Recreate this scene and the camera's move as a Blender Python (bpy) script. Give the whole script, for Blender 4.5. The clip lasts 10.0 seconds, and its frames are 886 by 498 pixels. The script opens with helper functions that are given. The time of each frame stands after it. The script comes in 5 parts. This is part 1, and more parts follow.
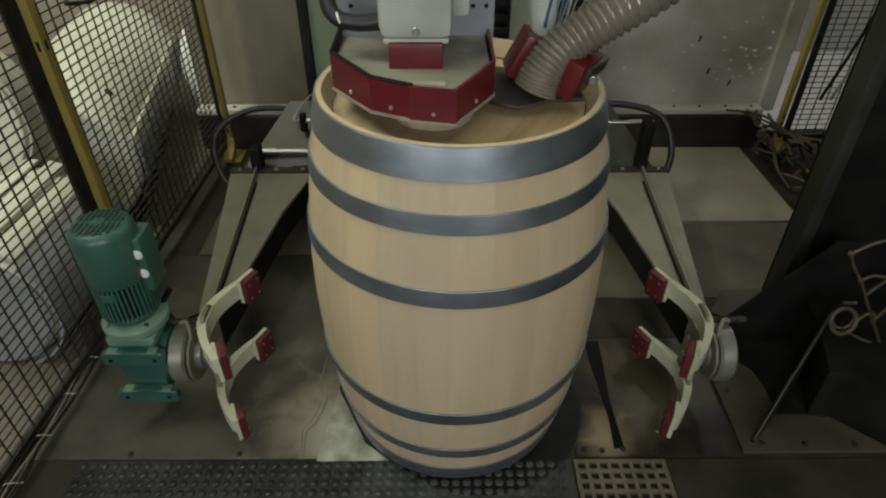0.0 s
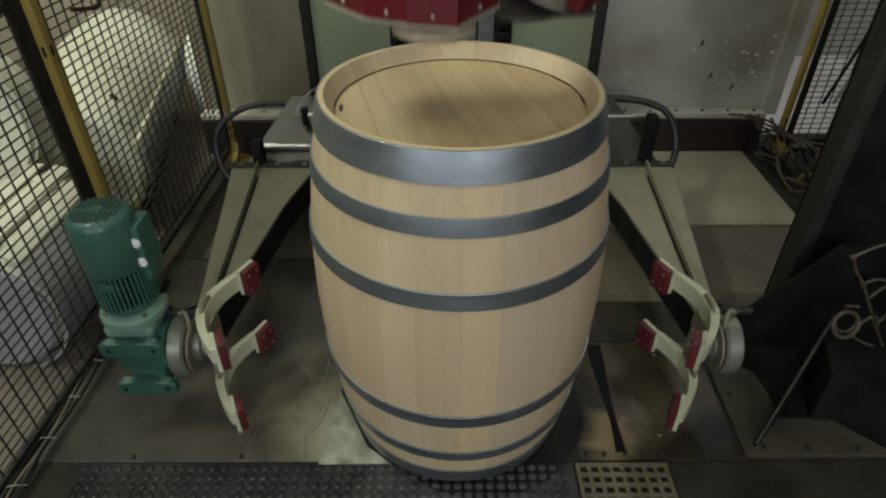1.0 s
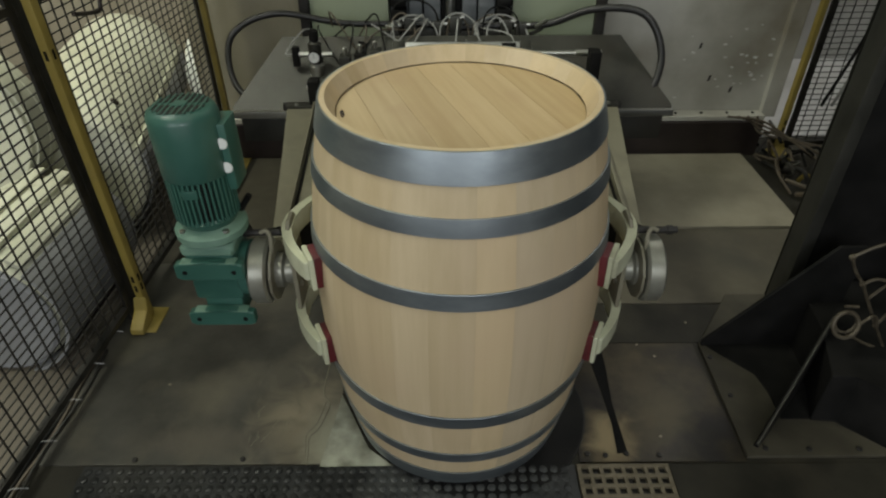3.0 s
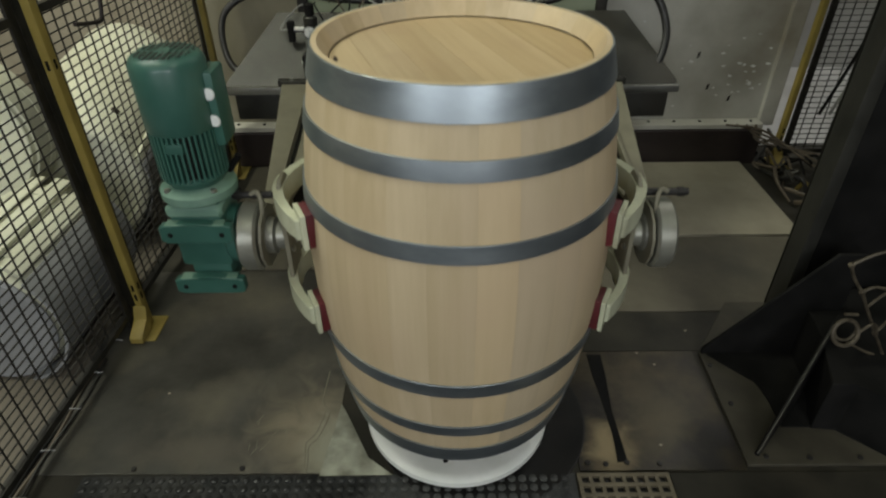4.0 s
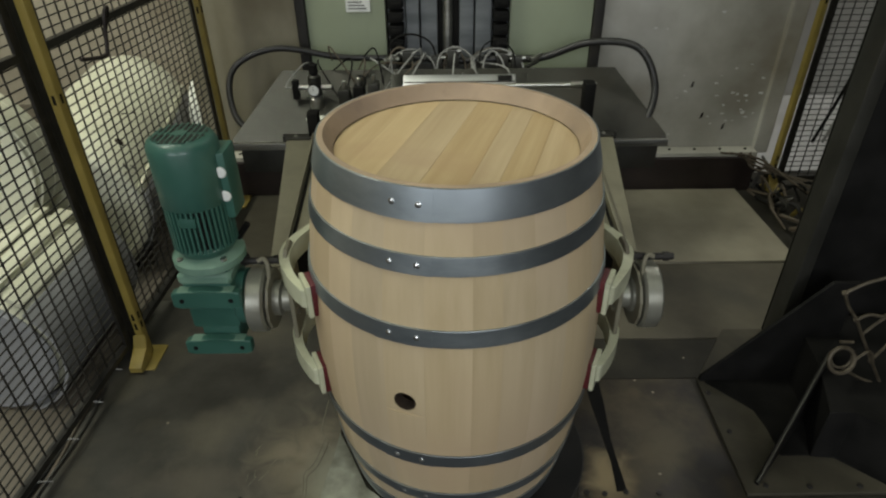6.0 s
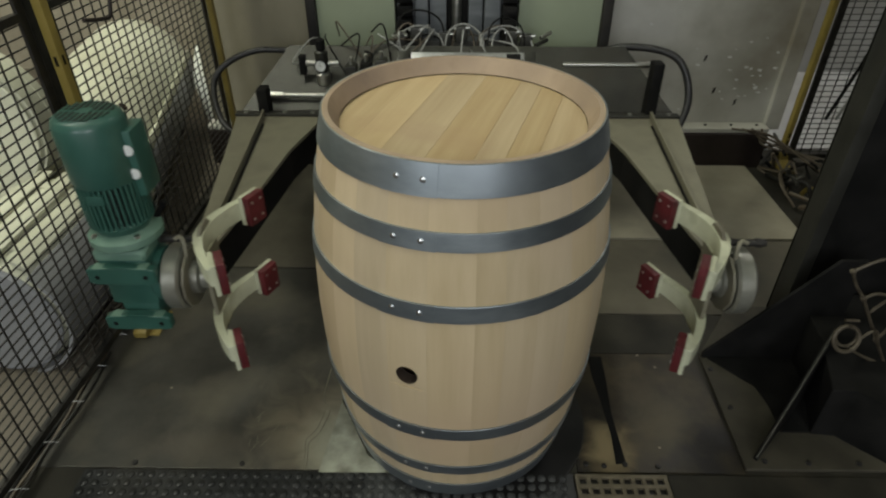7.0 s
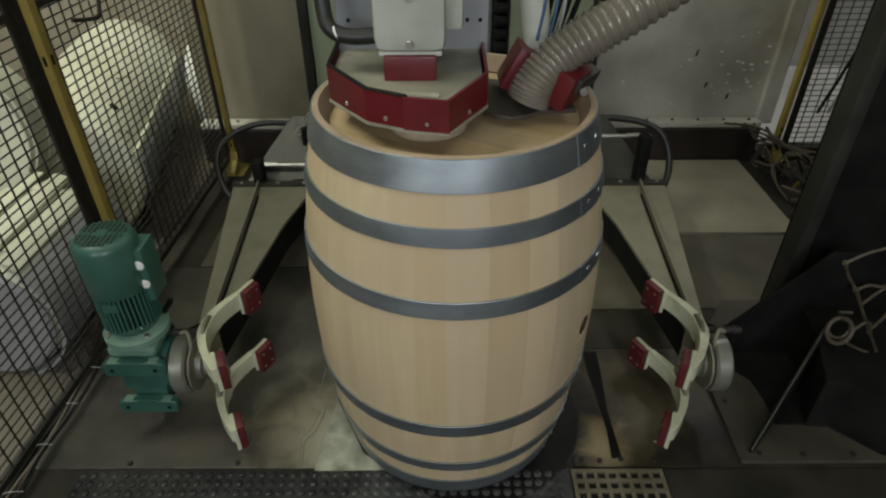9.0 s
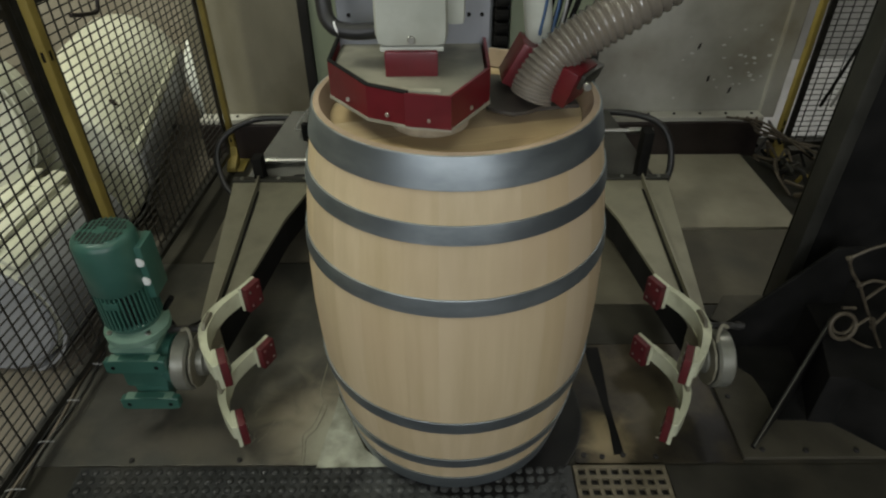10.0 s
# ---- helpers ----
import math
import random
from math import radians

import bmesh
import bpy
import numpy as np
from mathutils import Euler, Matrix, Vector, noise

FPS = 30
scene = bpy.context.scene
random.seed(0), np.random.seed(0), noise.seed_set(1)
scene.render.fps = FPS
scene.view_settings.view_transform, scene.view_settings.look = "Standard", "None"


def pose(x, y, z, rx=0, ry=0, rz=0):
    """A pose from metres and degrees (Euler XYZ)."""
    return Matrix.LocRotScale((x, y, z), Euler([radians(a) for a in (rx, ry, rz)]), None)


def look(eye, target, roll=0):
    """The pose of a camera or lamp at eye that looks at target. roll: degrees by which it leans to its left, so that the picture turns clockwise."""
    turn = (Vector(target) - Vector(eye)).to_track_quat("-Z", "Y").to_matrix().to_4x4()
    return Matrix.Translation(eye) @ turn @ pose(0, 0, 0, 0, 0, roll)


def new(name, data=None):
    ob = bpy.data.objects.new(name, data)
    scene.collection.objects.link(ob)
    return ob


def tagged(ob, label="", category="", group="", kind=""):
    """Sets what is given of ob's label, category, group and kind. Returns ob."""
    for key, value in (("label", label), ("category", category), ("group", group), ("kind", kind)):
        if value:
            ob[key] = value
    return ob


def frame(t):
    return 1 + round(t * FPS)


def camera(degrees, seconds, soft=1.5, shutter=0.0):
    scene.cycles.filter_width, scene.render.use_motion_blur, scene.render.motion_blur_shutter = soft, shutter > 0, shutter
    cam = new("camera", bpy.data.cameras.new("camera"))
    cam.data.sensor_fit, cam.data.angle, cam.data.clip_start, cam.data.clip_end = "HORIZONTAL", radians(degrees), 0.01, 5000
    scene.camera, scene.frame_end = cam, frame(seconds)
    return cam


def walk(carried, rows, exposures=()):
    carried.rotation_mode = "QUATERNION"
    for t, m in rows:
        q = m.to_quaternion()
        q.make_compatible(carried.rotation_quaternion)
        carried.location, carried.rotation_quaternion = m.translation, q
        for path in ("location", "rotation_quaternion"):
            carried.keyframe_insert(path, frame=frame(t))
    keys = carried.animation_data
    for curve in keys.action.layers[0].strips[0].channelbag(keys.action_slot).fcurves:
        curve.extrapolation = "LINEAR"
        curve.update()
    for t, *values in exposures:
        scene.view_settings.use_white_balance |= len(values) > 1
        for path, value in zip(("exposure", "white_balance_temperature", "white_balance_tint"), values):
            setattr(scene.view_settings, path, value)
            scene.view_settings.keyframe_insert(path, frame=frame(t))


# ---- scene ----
cam = camera(71.8, 10.0, soft=2.2, shutter=0.4)
EYE = (-0.037, -1.225, 1.474)
# seconds, shift of the eye from its stand, turn to the left, tilt, roll in degrees
PATH = [
    (0.0, (-0.004, 0.008, 0.001), -0.36, -36.63, 0.04), (0.5, (-0.003, -0.001, 0.005), 0.07, -36.55, 0.12),
    (1.0, (0.002, 0.001, 0.001), 0.09, -36.17, -0.23), (1.5, (0.0, 0.0, 0.0), 0.0, -35.82, 0.0),
    (2.0, (-0.005, -0.006, 0.002), -0.27, -35.75, -0.18), (2.5, (-0.001, -0.005, -0.004), 0.13, -35.74, -0.38),
    (2.7, (-0.001, -0.006, -0.003), 0.1, -35.84, -0.4), (3.3, (0.0, -0.007, -0.001), 0.05, -35.6, -0.4),
    (3.8, (-0.001, -0.008, 0.0), 0.05, -35.22, -0.4), (4.0, (-0.001, -0.008, 0.001), 0.0, -35.03, -0.43),
    (4.1, (0.0, -0.01, 0.005), -0.05, -34.95, -0.45), (4.2, (0.001, -0.013, 0.011), 0.0, -33.85, -0.5),
    (4.3, (0.002, -0.016, 0.018), 0.08, -32.9, -0.55), (4.4, (0.003, -0.019, 0.025), 0.14, -31.85, -0.6),
    (4.5, (0.0, -0.021, 0.031), 0.19, -31.03, -0.65), (4.7, (-0.001, -0.023, 0.028), 0.0, -31.15, -0.6),
    (5.0, (-0.004, -0.025, 0.023), -0.27, -31.85, -0.51), (5.2, (0.001, -0.023, 0.025), -0.25, -31.75, -0.65),
    (5.3, (0.002, -0.022, 0.026), -0.23, -31.9, -0.73), (5.4, (0.003, -0.02, 0.028), -0.21, -31.6, -0.81),
    (5.5, (0.004, -0.019, 0.029), -0.19, -31.02, -0.89), (5.6, (0.005, -0.019, 0.029), -0.19, -31.05, -0.87), (5.7, (0.006, -0.019, 0.028), -0.19, -31.55, -0.85),
    (6.2, (0.006, -0.016, 0.018), 0.2, -33.2, -0.4), (6.8, (0.008, -0.014, 0.007), 0.55, -35.09, 0.08),
    (7.0, (0.008, -0.014, 0.006), 0.59, -35.07, 0.12), (7.5, (0.009, -0.016, 0.003), 0.67, -34.9, -0.1),
    (8.0, (0.014, -0.018, -0.001), 0.31, -34.61, 0.08), (8.5, (0.011, -0.015, 0.002), 0.07, -34.89, 0.46),
    (9.0, (0.015, -0.015, 0.001), 0.13, -35.22, -0.3), (9.5, (0.013, -0.015, 0.003), 0.02, -35.68, 0.02),
    (10.0, (0.012, -0.005, 0.001), 0.19, -35.77, -0.46),
]


def aim(shift, turn, tilt, roll):
    a, b = radians(turn), radians(tilt)
    way = Vector((-math.sin(a) * math.cos(b), math.cos(a) * math.cos(b), math.sin(b)))
    eye = Vector(EYE) + Vector(shift)
    return look(eye, eye + 2 * way, roll)


walk(cam, [(t, aim(e, a, b, c)) for t, e, a, b, c in PATH], exposures=[(0.0, 0.0), (10.0, 0.0)])

# ---------------------------------------------------------------- light
world = bpy.data.worlds.new("world")
scene.world = world
world.use_nodes = True
world.node_tree.nodes["Background"].inputs[0].default_value = (0.75, 0.85, 1.0, 1)
world.node_tree.nodes["Background"].inputs[1].default_value = 0.3


def area_lamp(name, eye, target, w, h, watts, colour):
    data = bpy.data.lights.new(name, "AREA")
    data.shape, data.size, data.size_y, data.energy, data.color = "RECTANGLE", w, h, watts, colour
    lamp = new(name, data)
    lamp.matrix_world = look(eye, target)
    return lamp


area_lamp("window_light", (-1.9, -4.5, 2.4), (-0.4, 0, 0.7), 1.8, 1.6, 58, (0.92, 0.96, 1.0))
area_lamp("window_light", (0.95, -4.5, 2.4), (0.1, 0, 0.7), 1.5, 1.6, 62, (0.94, 0.97, 1.0))
area_lamp("overhead_light", (-1.25, -1.5, 4.0), (-1.1, -1.2, 0), 0.35, 1.6, 13, (0.98, 1.0, 0.80))
area_lamp("overhead_light", (0.95, -1.5, 4.0), (0.8, -1.2, 0), 0.35, 1.6, 14, (0.96, 1.0, 0.86))
area_lamp("overhead_light", (0.2, 0.7, 4.0), (0.2, 0.7, 0), 1.8, 0.4, 8, (0.98, 1.0, 0.80))
# added lamp, brightens the drums behind the fence
area_lamp("overhead_light", (-2.3, 0.35, 4.0), (-2.0, 0.9, 0), 0.5, 2.2, 114, (0.98, 1.0, 0.84))
# added lamp, brightens the area behind the corner mesh
area_lamp("overhead_light", (2.7, 2.3, 4.0), (2.6, 2.5, 0), 0.4, 1.4, 44, (1.0, 1.0, 0.96))


# ---------------------------------------------------------------- materials
def material(name, dark, light, rough=0.5, metal=0.0, scale=(6, 6, 6), fine=60.0, bump=0.1, rand=0.0, stain=None, stain_scale=2.0, stain_at=(0.5, 0.62), spread=(0.35, 0.65), rough_var=0.12, coat=0.0, spec=0.5, blots=()):
    """A procedural surface: grain between two colours, fine relief, broad stains, and a tint that differs from piece to piece."""
    m = bpy.data.materials.new(name)
    m.use_nodes = True
    nt = m.node_tree
    n, l = nt.nodes, nt.links
    b = n["Principled BSDF"]
    tc = n.new("ShaderNodeTexCoord")
    mp = n.new("ShaderNodeMapping")
    mp.inputs["Scale"].default_value = scale
    l.new(tc.outputs["Object"], mp.inputs["Vector"])
    oi = n.new("ShaderNodeObjectInfo")
    shift = n.new("ShaderNodeVectorMath")
    shift.operation = "ADD"
    mul = n.new("ShaderNodeMath")
    mul.operation = "MULTIPLY"
    mul.inputs[1].default_value = 37.0 if rand else 0.0
    l.new(oi.outputs["Random"], mul.inputs[0])
    l.new(mp.outputs[0], shift.inputs[0])
    l.new(mul.outputs[0], shift.inputs[1])
    t1 = n.new("ShaderNodeTexNoise")
    t1.inputs["Scale"].default_value, t1.inputs["Detail"].default_value, t1.inputs["Roughness"].default_value = 1.0, 6, 0.6
    l.new(shift.outputs[0], t1.inputs["Vector"])
    r1 = n.new("ShaderNodeValToRGB")
    r1.color_ramp.elements[0].position, r1.color_ramp.elements[1].position = spread
    r1.color_ramp.elements[0].color, r1.color_ramp.elements[1].color = (*dark, 1), (*light, 1)
    l.new(t1.outputs["Fac"], r1.inputs["Fac"])
    colour = r1.outputs["Color"]
    if stain:
        t3 = n.new("ShaderNodeTexNoise")
        t3.inputs["Scale"].default_value, t3.inputs["Detail"].default_value = stain_scale, 5
        l.new(tc.outputs["Object"], t3.inputs["Vector"])
        r3 = n.new("ShaderNodeMapRange")
        r3.inputs["From Min"].default_value, r3.inputs["From Max"].default_value = stain_at
        l.new(t3.outputs["Fac"], r3.inputs["Value"])
        mx = n.new("ShaderNodeMix")
        mx.data_type = "RGBA"
        l.new(r3.outputs["Result"], mx.inputs["Factor"])
        l.new(colour, mx.inputs["A"])
        mx.inputs["B"].default_value = (*stain, 1)
        colour = mx.outputs["Result"]
    for bx, by, rx, ry, tone, amount in blots:
        # a broad cloudy patch of tone about one place
        off = n.new("ShaderNodeVectorMath")
        off.operation = "SUBTRACT"
        off.inputs[1].default_value = (bx, by, 0)
        l.new(tc.outputs["Object"], off.inputs[0])
        size = n.new("ShaderNodeVectorMath")
        size.operation = "DIVIDE"
        size.inputs[1].default_value = (rx, ry, 1)
        l.new(off.outputs[0], size.inputs[0])
        dist = n.new("ShaderNodeVectorMath")
        dist.operation = "LENGTH"
        l.new(size.outputs[0], dist.inputs[0])
        cloud = n.new("ShaderNodeTexNoise")
        cloud.inputs["Scale"].default_value, cloud.inputs["Detail"].default_value, cloud.inputs["Distortion"].default_value = 9.0, 5, 1.2
        l.new(tc.outputs["Object"], cloud.inputs["Vector"])
        mad = n.new("ShaderNodeMath")
        mad.operation = "MULTIPLY_ADD"
        mad.inputs[1].default_value = 1.3
        l.new(cloud.outputs["Fac"], mad.inputs[0])
        l.new(dist.outputs["Value"], mad.inputs[2])
        fade = n.new("ShaderNodeMapRange")
        fade.interpolation_type = "SMOOTHSTEP"
        fade.inputs["From Min"].default_value, fade.inputs["From Max"].default_value = 0.7, 1.75
        fade.inputs["To Min"].default_value, fade.inputs["To Max"].default_value = amount, 0.0
        l.new(mad.outputs[0], fade.inputs["Value"])
        mx = n.new("ShaderNodeMix")
        mx.data_type = "RGBA"
        l.new(fade.outputs["Result"], mx.inputs["Factor"])
        l.new(colour, mx.inputs["A"])
        mx.inputs["B"].default_value = (*tone, 1)
        colour = mx.outputs["Result"]
    if rand:
        hsv = n.new("ShaderNodeHueSaturation")
        mr = n.new("ShaderNodeMapRange")
        mr.inputs["To Min"].default_value, mr.inputs["To Max"].default_value = 1 - rand, 1 + rand
        l.new(oi.outputs["Random"], mr.inputs["Value"])
        l.new(mr.outputs["Result"], hsv.inputs["Value"])
        wh = n.new("ShaderNodeTexWhiteNoise")
        wh.noise_dimensions = "1D"
        l.new(oi.outputs["Random"], wh.inputs["W"])
        m2 = n.new("ShaderNodeMapRange")
        m2.inputs["To Min"].default_value, m2.inputs["To Max"].default_value = 1 - rand * 0.9, 1 + rand * 0.9
        l.new(wh.outputs["Value"], m2.inputs["Value"])
        l.new(m2.outputs["Result"], hsv.inputs["Saturation"])
        l.new(colour, hsv.inputs["Color"])
        colour = hsv.outputs["Color"]
    l.new(colour, b.inputs["Base Color"])
    t2 = n.new("ShaderNodeTexNoise")
    t2.inputs["Scale"].default_value, t2.inputs["Detail"].default_value = fine, 4
    l.new(tc.outputs["Object"], t2.inputs["Vector"])
    if rough_var:
        mr3 = n.new("ShaderNodeMapRange")
        mr3.inputs["To Min"].default_value, mr3.inputs["To Max"].default_value = max(0.03, rough - rough_var), min(1, rough + rough_var)
        l.new(t1.outputs["Fac"], mr3.inputs["Value"])
        l.new(mr3.outputs["Result"], b.inputs["Roughness"])
    else:
        b.inputs["Roughness"].default_value = rough
    b.inputs["Metallic"].default_value = metal
    b.inputs["Coat Weight"].default_value = coat
    b.inputs["Specular IOR Level"].default_value = spec
    if bump:
        bp = n.new("ShaderNodeBump")
        bp.inputs["Strength"].default_value, bp.inputs["Distance"].default_value = bump, 0.002
        l.new(t2.outputs["Fac"], bp.inputs["Height"])
        l.new(bp.outputs["Normal"], b.inputs["Normal"])
    return m


OAK = material("oak_stave", (0.475, 0.376, 0.23), (0.54, 0.434, 0.277), 0.55, 0, (30, 30, 1.2), 220, 0.10, 0.075, (0.50, 0.385, 0.25), 2.5, (0.45, 0.7))
OAK_HEAD = material("oak_head_board", (0.40, 0.292, 0.158), (0.48, 0.368, 0.212), 0.5, 0, (40, 1.6, 40), 200, 0.14, 0.08, (0.39, 0.275, 0.16), 5.0, (0.55, 0.8))
OAK_WORN = material("dull_oak_rim", (0.29, 0.215, 0.145), (0.40, 0.30, 0.205), 0.65, 0, (14, 14, 14), 160, 0.15, 0, (0.24, 0.18, 0.13), 7.0, (0.5, 0.7))
OAK_IN = material("dark_brown_oak", (0.018, 0.011, 0.007), (0.04, 0.024, 0.014), 0.8, 0, (20, 20, 3), 90, 0.3)
HOOP = material("galvanised_hoop", (0.265, 0.305, 0.33), (0.42, 0.465, 0.49), 0.42, 0.92, (5, 5, 12), 300, 0.03, 0.03, (0.29, 0.325, 0.35), 5.0, (0.46, 0.64), rough_var=0.10)
RIVET = material("bright_rivet", (0.6, 0.6, 0.6), (0.75, 0.75, 0.74), 0.3, 1.0, (30, 30, 30), 300, 0.1)
CREAM = material("cream_paint", (0.42, 0.43, 0.30), (0.53, 0.54, 0.39), 0.5, 0, (7, 7, 7), 120, 0.12, 0, (0.24, 0.23, 0.15), 9.0, (0.54, 0.76))
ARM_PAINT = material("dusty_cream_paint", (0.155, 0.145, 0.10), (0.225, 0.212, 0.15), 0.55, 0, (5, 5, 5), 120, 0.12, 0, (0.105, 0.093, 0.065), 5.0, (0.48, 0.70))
RED_PAD = material("red_rubber_pad", (0.065, 0.007, 0.009), (0.105, 0.011, 0.014), 0.55, 0, (25, 25, 25), 200, 0.15, 0, (0.04, 0.012, 0.012), 14.0, (0.55, 0.75))
RED_PAINT = material("red_paint", (0.092, 0.004, 0.008), (0.128, 0.005, 0.011), 0.42, 0, (8, 8, 8), 90, 0.08, 0, (0.068, 0.007, 0.010), 6.0, (0.55, 0.8), coat=0.1)
GREEN_PAINT = material("green_machine_paint", (0.024, 0.082, 0.062), (0.034, 0.108, 0.082), 0.42, 0, (9, 9, 9), 140, 0.12, 0, (0.045, 0.12, 0.097), 6.0, (0.52, 0.8), coat=0.15)
GREEN_WORN = material("dusty_green_paint", (0.10, 0.19, 0.14), (0.16, 0.26, 0.195), 0.6, 0, (12, 12, 12), 140, 0.15, 0, (0.04, 0.13, 0.095), 8.0, (0.5, 0.7))
STEEL = material("machined_steel", (0.42, 0.42, 0.385), (0.56, 0.56, 0.52), 0.36, 1.0, (4, 4, 40), 250, 0.08)
BEARING = material("dusty_bearing_steel", (0.22, 0.22, 0.185), (0.33, 0.33, 0.28), 0.40, 0.6, (6, 6, 6), 150, 0.1, 0, (0.15, 0.14, 0.11), 8.0, (0.5, 0.75))
COVER = material("dust_streaked_cover", (0.15, 0.145, 0.112), (0.25, 0.24, 0.185), 0.5, 0.1, (9, 9, 9), 120, 0.2, 0, (0.085, 0.08, 0.06), 8.0, (0.52, 0.75))
BASE_PLATE = material("scuffed_base_plate", (0.042, 0.038, 0.027), (0.070, 0.063, 0.045), 0.6, 0.0, (5, 5, 5), 80, 0.25, 0, (0.03, 0.027, 0.02), 4.0, (0.5, 0.72), spec=0.25)
BROWN_FLOOR = material("brown_dusty_floor", (0.10, 0.085, 0.064), (0.165, 0.142, 0.108), 0.7, 0, (4, 4, 4), 60, 0.3, 0, (0.075, 0.062, 0.047), 2.0, (0.5, 0.72))
# grey that stands for shade on the pale drums
DRUM_SHADE = material("drum_shade_grey", (0.23, 0.235, 0.24), (0.30, 0.305, 0.31), 0.6, 0, (4, 4, 4), 80, 0.1, 0, (0.18, 0.18, 0.18), 3.0, (0.5, 0.75))
ALU = material("anodised_aluminium", (0.60, 0.61, 0.62), (0.74, 0.75, 0.76), 0.38, 1.0, (3, 60, 60), 250, 0.06)
GREY_STEEL = material("dusty_steel_sheet", (0.032, 0.032, 0.027), (0.062, 0.061, 0.052), 0.42, 0.5, (5, 5, 5), 90, 0.15, 0, (0.055, 0.05, 0.04), 4.0, (0.5, 0.75))
DARK_STEEL = material("dark_steel", (0.016, 0.015, 0.014), (0.034, 0.032, 0.029), 0.55, 0.2, (6, 6, 6), 120, 0.2, 0, (0.05, 0.044, 0.034), 5.0, (0.6, 0.85), spec=0.35)
BLACK = material("black_paint_and_shade", (0.0065, 0.0065, 0.006), (0.0135, 0.013, 0.0122), 0.7, 0, (8, 8, 8), 120, 0.12, 0, (0.018, 0.017, 0.014), 5.0, (0.6, 0.85), spec=0.1)
RUBBER = material("black_rubber", (0.010, 0.010, 0.010), (0.022, 0.021, 0.020), 0.45, 0, (14, 14, 14), 160, 0.2)
WIRE = material("black_wire", (0.012, 0.012, 0.010), (0.035, 0.032, 0.026), 0.5, 0.2, (30, 30, 30), 200, 0.1)
YELLOW = material("yellow_post_paint", (0.265, 0.20, 0.045), (0.355, 0.27, 0.065), 0.5, 0, (8, 8, 8), 120, 0.12, 0, (0.16, 0.125, 0.05), 6.0, (0.55, 0.8))
# the brown blots paint floor stain and sheen together
FLOOR_STEEL = material("worn_floor_plate", (0.030, 0.029, 0.024), (0.070, 0.067, 0.055), 0.44, 0.1, (3.5, 3.5, 3.5), 70, 0.25, 0, (0.12, 0.108, 0.078), 3.2, (0.5, 0.72), rough_var=0.22, blots=((-0.44, -0.06, 0.20, 0.26, (0.225, 0.195, 0.135), 0.92), (-0.38, -0.12, 0.09, 0.16, (0.32, 0.315, 0.235), 0.85), (-0.72, -0.13, 0.34, 0.07, (0.11, 0.095, 0.072), 0.6)))
FLOOR_BROWN = material("stained_floor_plate", (0.034, 0.028, 0.018), (0.082, 0.066, 0.040), 0.42, 0.15, (6, 6, 6), 70, 0.3, 0, (0.018, 0.016, 0.014), 4.0, (0.46, 0.62), rough_var=0.2, spec=0.3, blots=((0.43, -0.12, 0.09, 0.13, (0.28, 0.22, 0.12), 0.95), (0.62, -0.02, 0.13, 0.16, (0.10, 0.085, 0.052), 0.7),))
# low tone and gloss also stand in for shade at the right
FLOOR_DARK = material("dark_shaded_floor_plate", (0.017, 0.016, 0.012), (0.038, 0.035, 0.026), 0.6, 0.0, (4, 4, 4), 70, 0.25, 0, (0.055, 0.048, 0.034), 3.0, (0.55, 0.8), rough_var=0.15, spec=0.22)
DRUM_PAINT = material("pale_cream_drum", (0.50, 0.50, 0.385), (0.57, 0.57, 0.45), 0.55, 0, (3, 3, 3), 60, 0.1, 0, (0.44, 0.43, 0.32), 1.6, (0.55, 0.8))
DRUM_END = material("pale_drum_end", (0.66, 0.66, 0.52), (0.74, 0.74, 0.60), 0.5, 0, (3, 3, 3), 60, 0.1, 0, (0.56, 0.55, 0.42), 2.4, (0.52, 0.78))
WALL_LEFT = material("brownish_wall_sheet", (0.18, 0.162, 0.112), (0.25, 0.228, 0.165), 0.5, 0, (3.0, 3.0, 1.4), 40, 0.12, 0, (0.115, 0.095, 0.058), 2.4, (0.5, 0.75))
CONCRETE = material("dusty_concrete", (0.215, 0.195, 0.14), (0.31, 0.285, 0.21), 0.8, 0, (3, 3, 3), 60, 0.3, 0, (0.16, 0.145, 0.112), 2.0, (0.52, 0.75))
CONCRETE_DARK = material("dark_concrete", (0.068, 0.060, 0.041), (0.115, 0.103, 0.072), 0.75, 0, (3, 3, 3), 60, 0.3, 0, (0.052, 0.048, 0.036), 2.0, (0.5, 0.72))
PALE_PATCH = material("pale_floor_residue", (0.22, 0.225, 0.17), (0.42, 0.425, 0.335), 0.7, 0, (12, 12, 12), 90, 0.3, 0, (0.11, 0.108, 0.075), 8.0, (0.46, 0.66))
WALL = material("scuffed_wall_sheet", (0.45, 0.44, 0.385), (0.55, 0.54, 0.475), 0.6, 0, (2.4, 2.4, 2.4), 40, 0.12, 0, (0.25, 0.225, 0.17), 2.1, (0.47, 0.74))
BASE_CRACK = material("crack_dust", (0.15, 0.14, 0.10), (0.22, 0.205, 0.15), 0.8, 0, (20, 20, 20), 60, 0.2)
FLECK = material("wood_dust", (0.22, 0.19, 0.14), (0.32, 0.28, 0.21), 0.8, 0, (30, 30, 30), 60, 0.2)
WALL_FAR = material("pale_wall", (0.45, 0.45, 0.43), (0.55, 0.55, 0.53), 0.8, 0, (2, 2, 2), 40, 0.1, 0, (0.38, 0.37, 0.34), 1.5, (0.5, 0.75))
WALL_TAN = material("tan_wall", (0.33, 0.295, 0.225), (0.43, 0.39, 0.305), 0.8, 0, (2, 2, 2), 40, 0.1, 0, (0.20, 0.165, 0.115), 1.5, (0.5, 0.75))
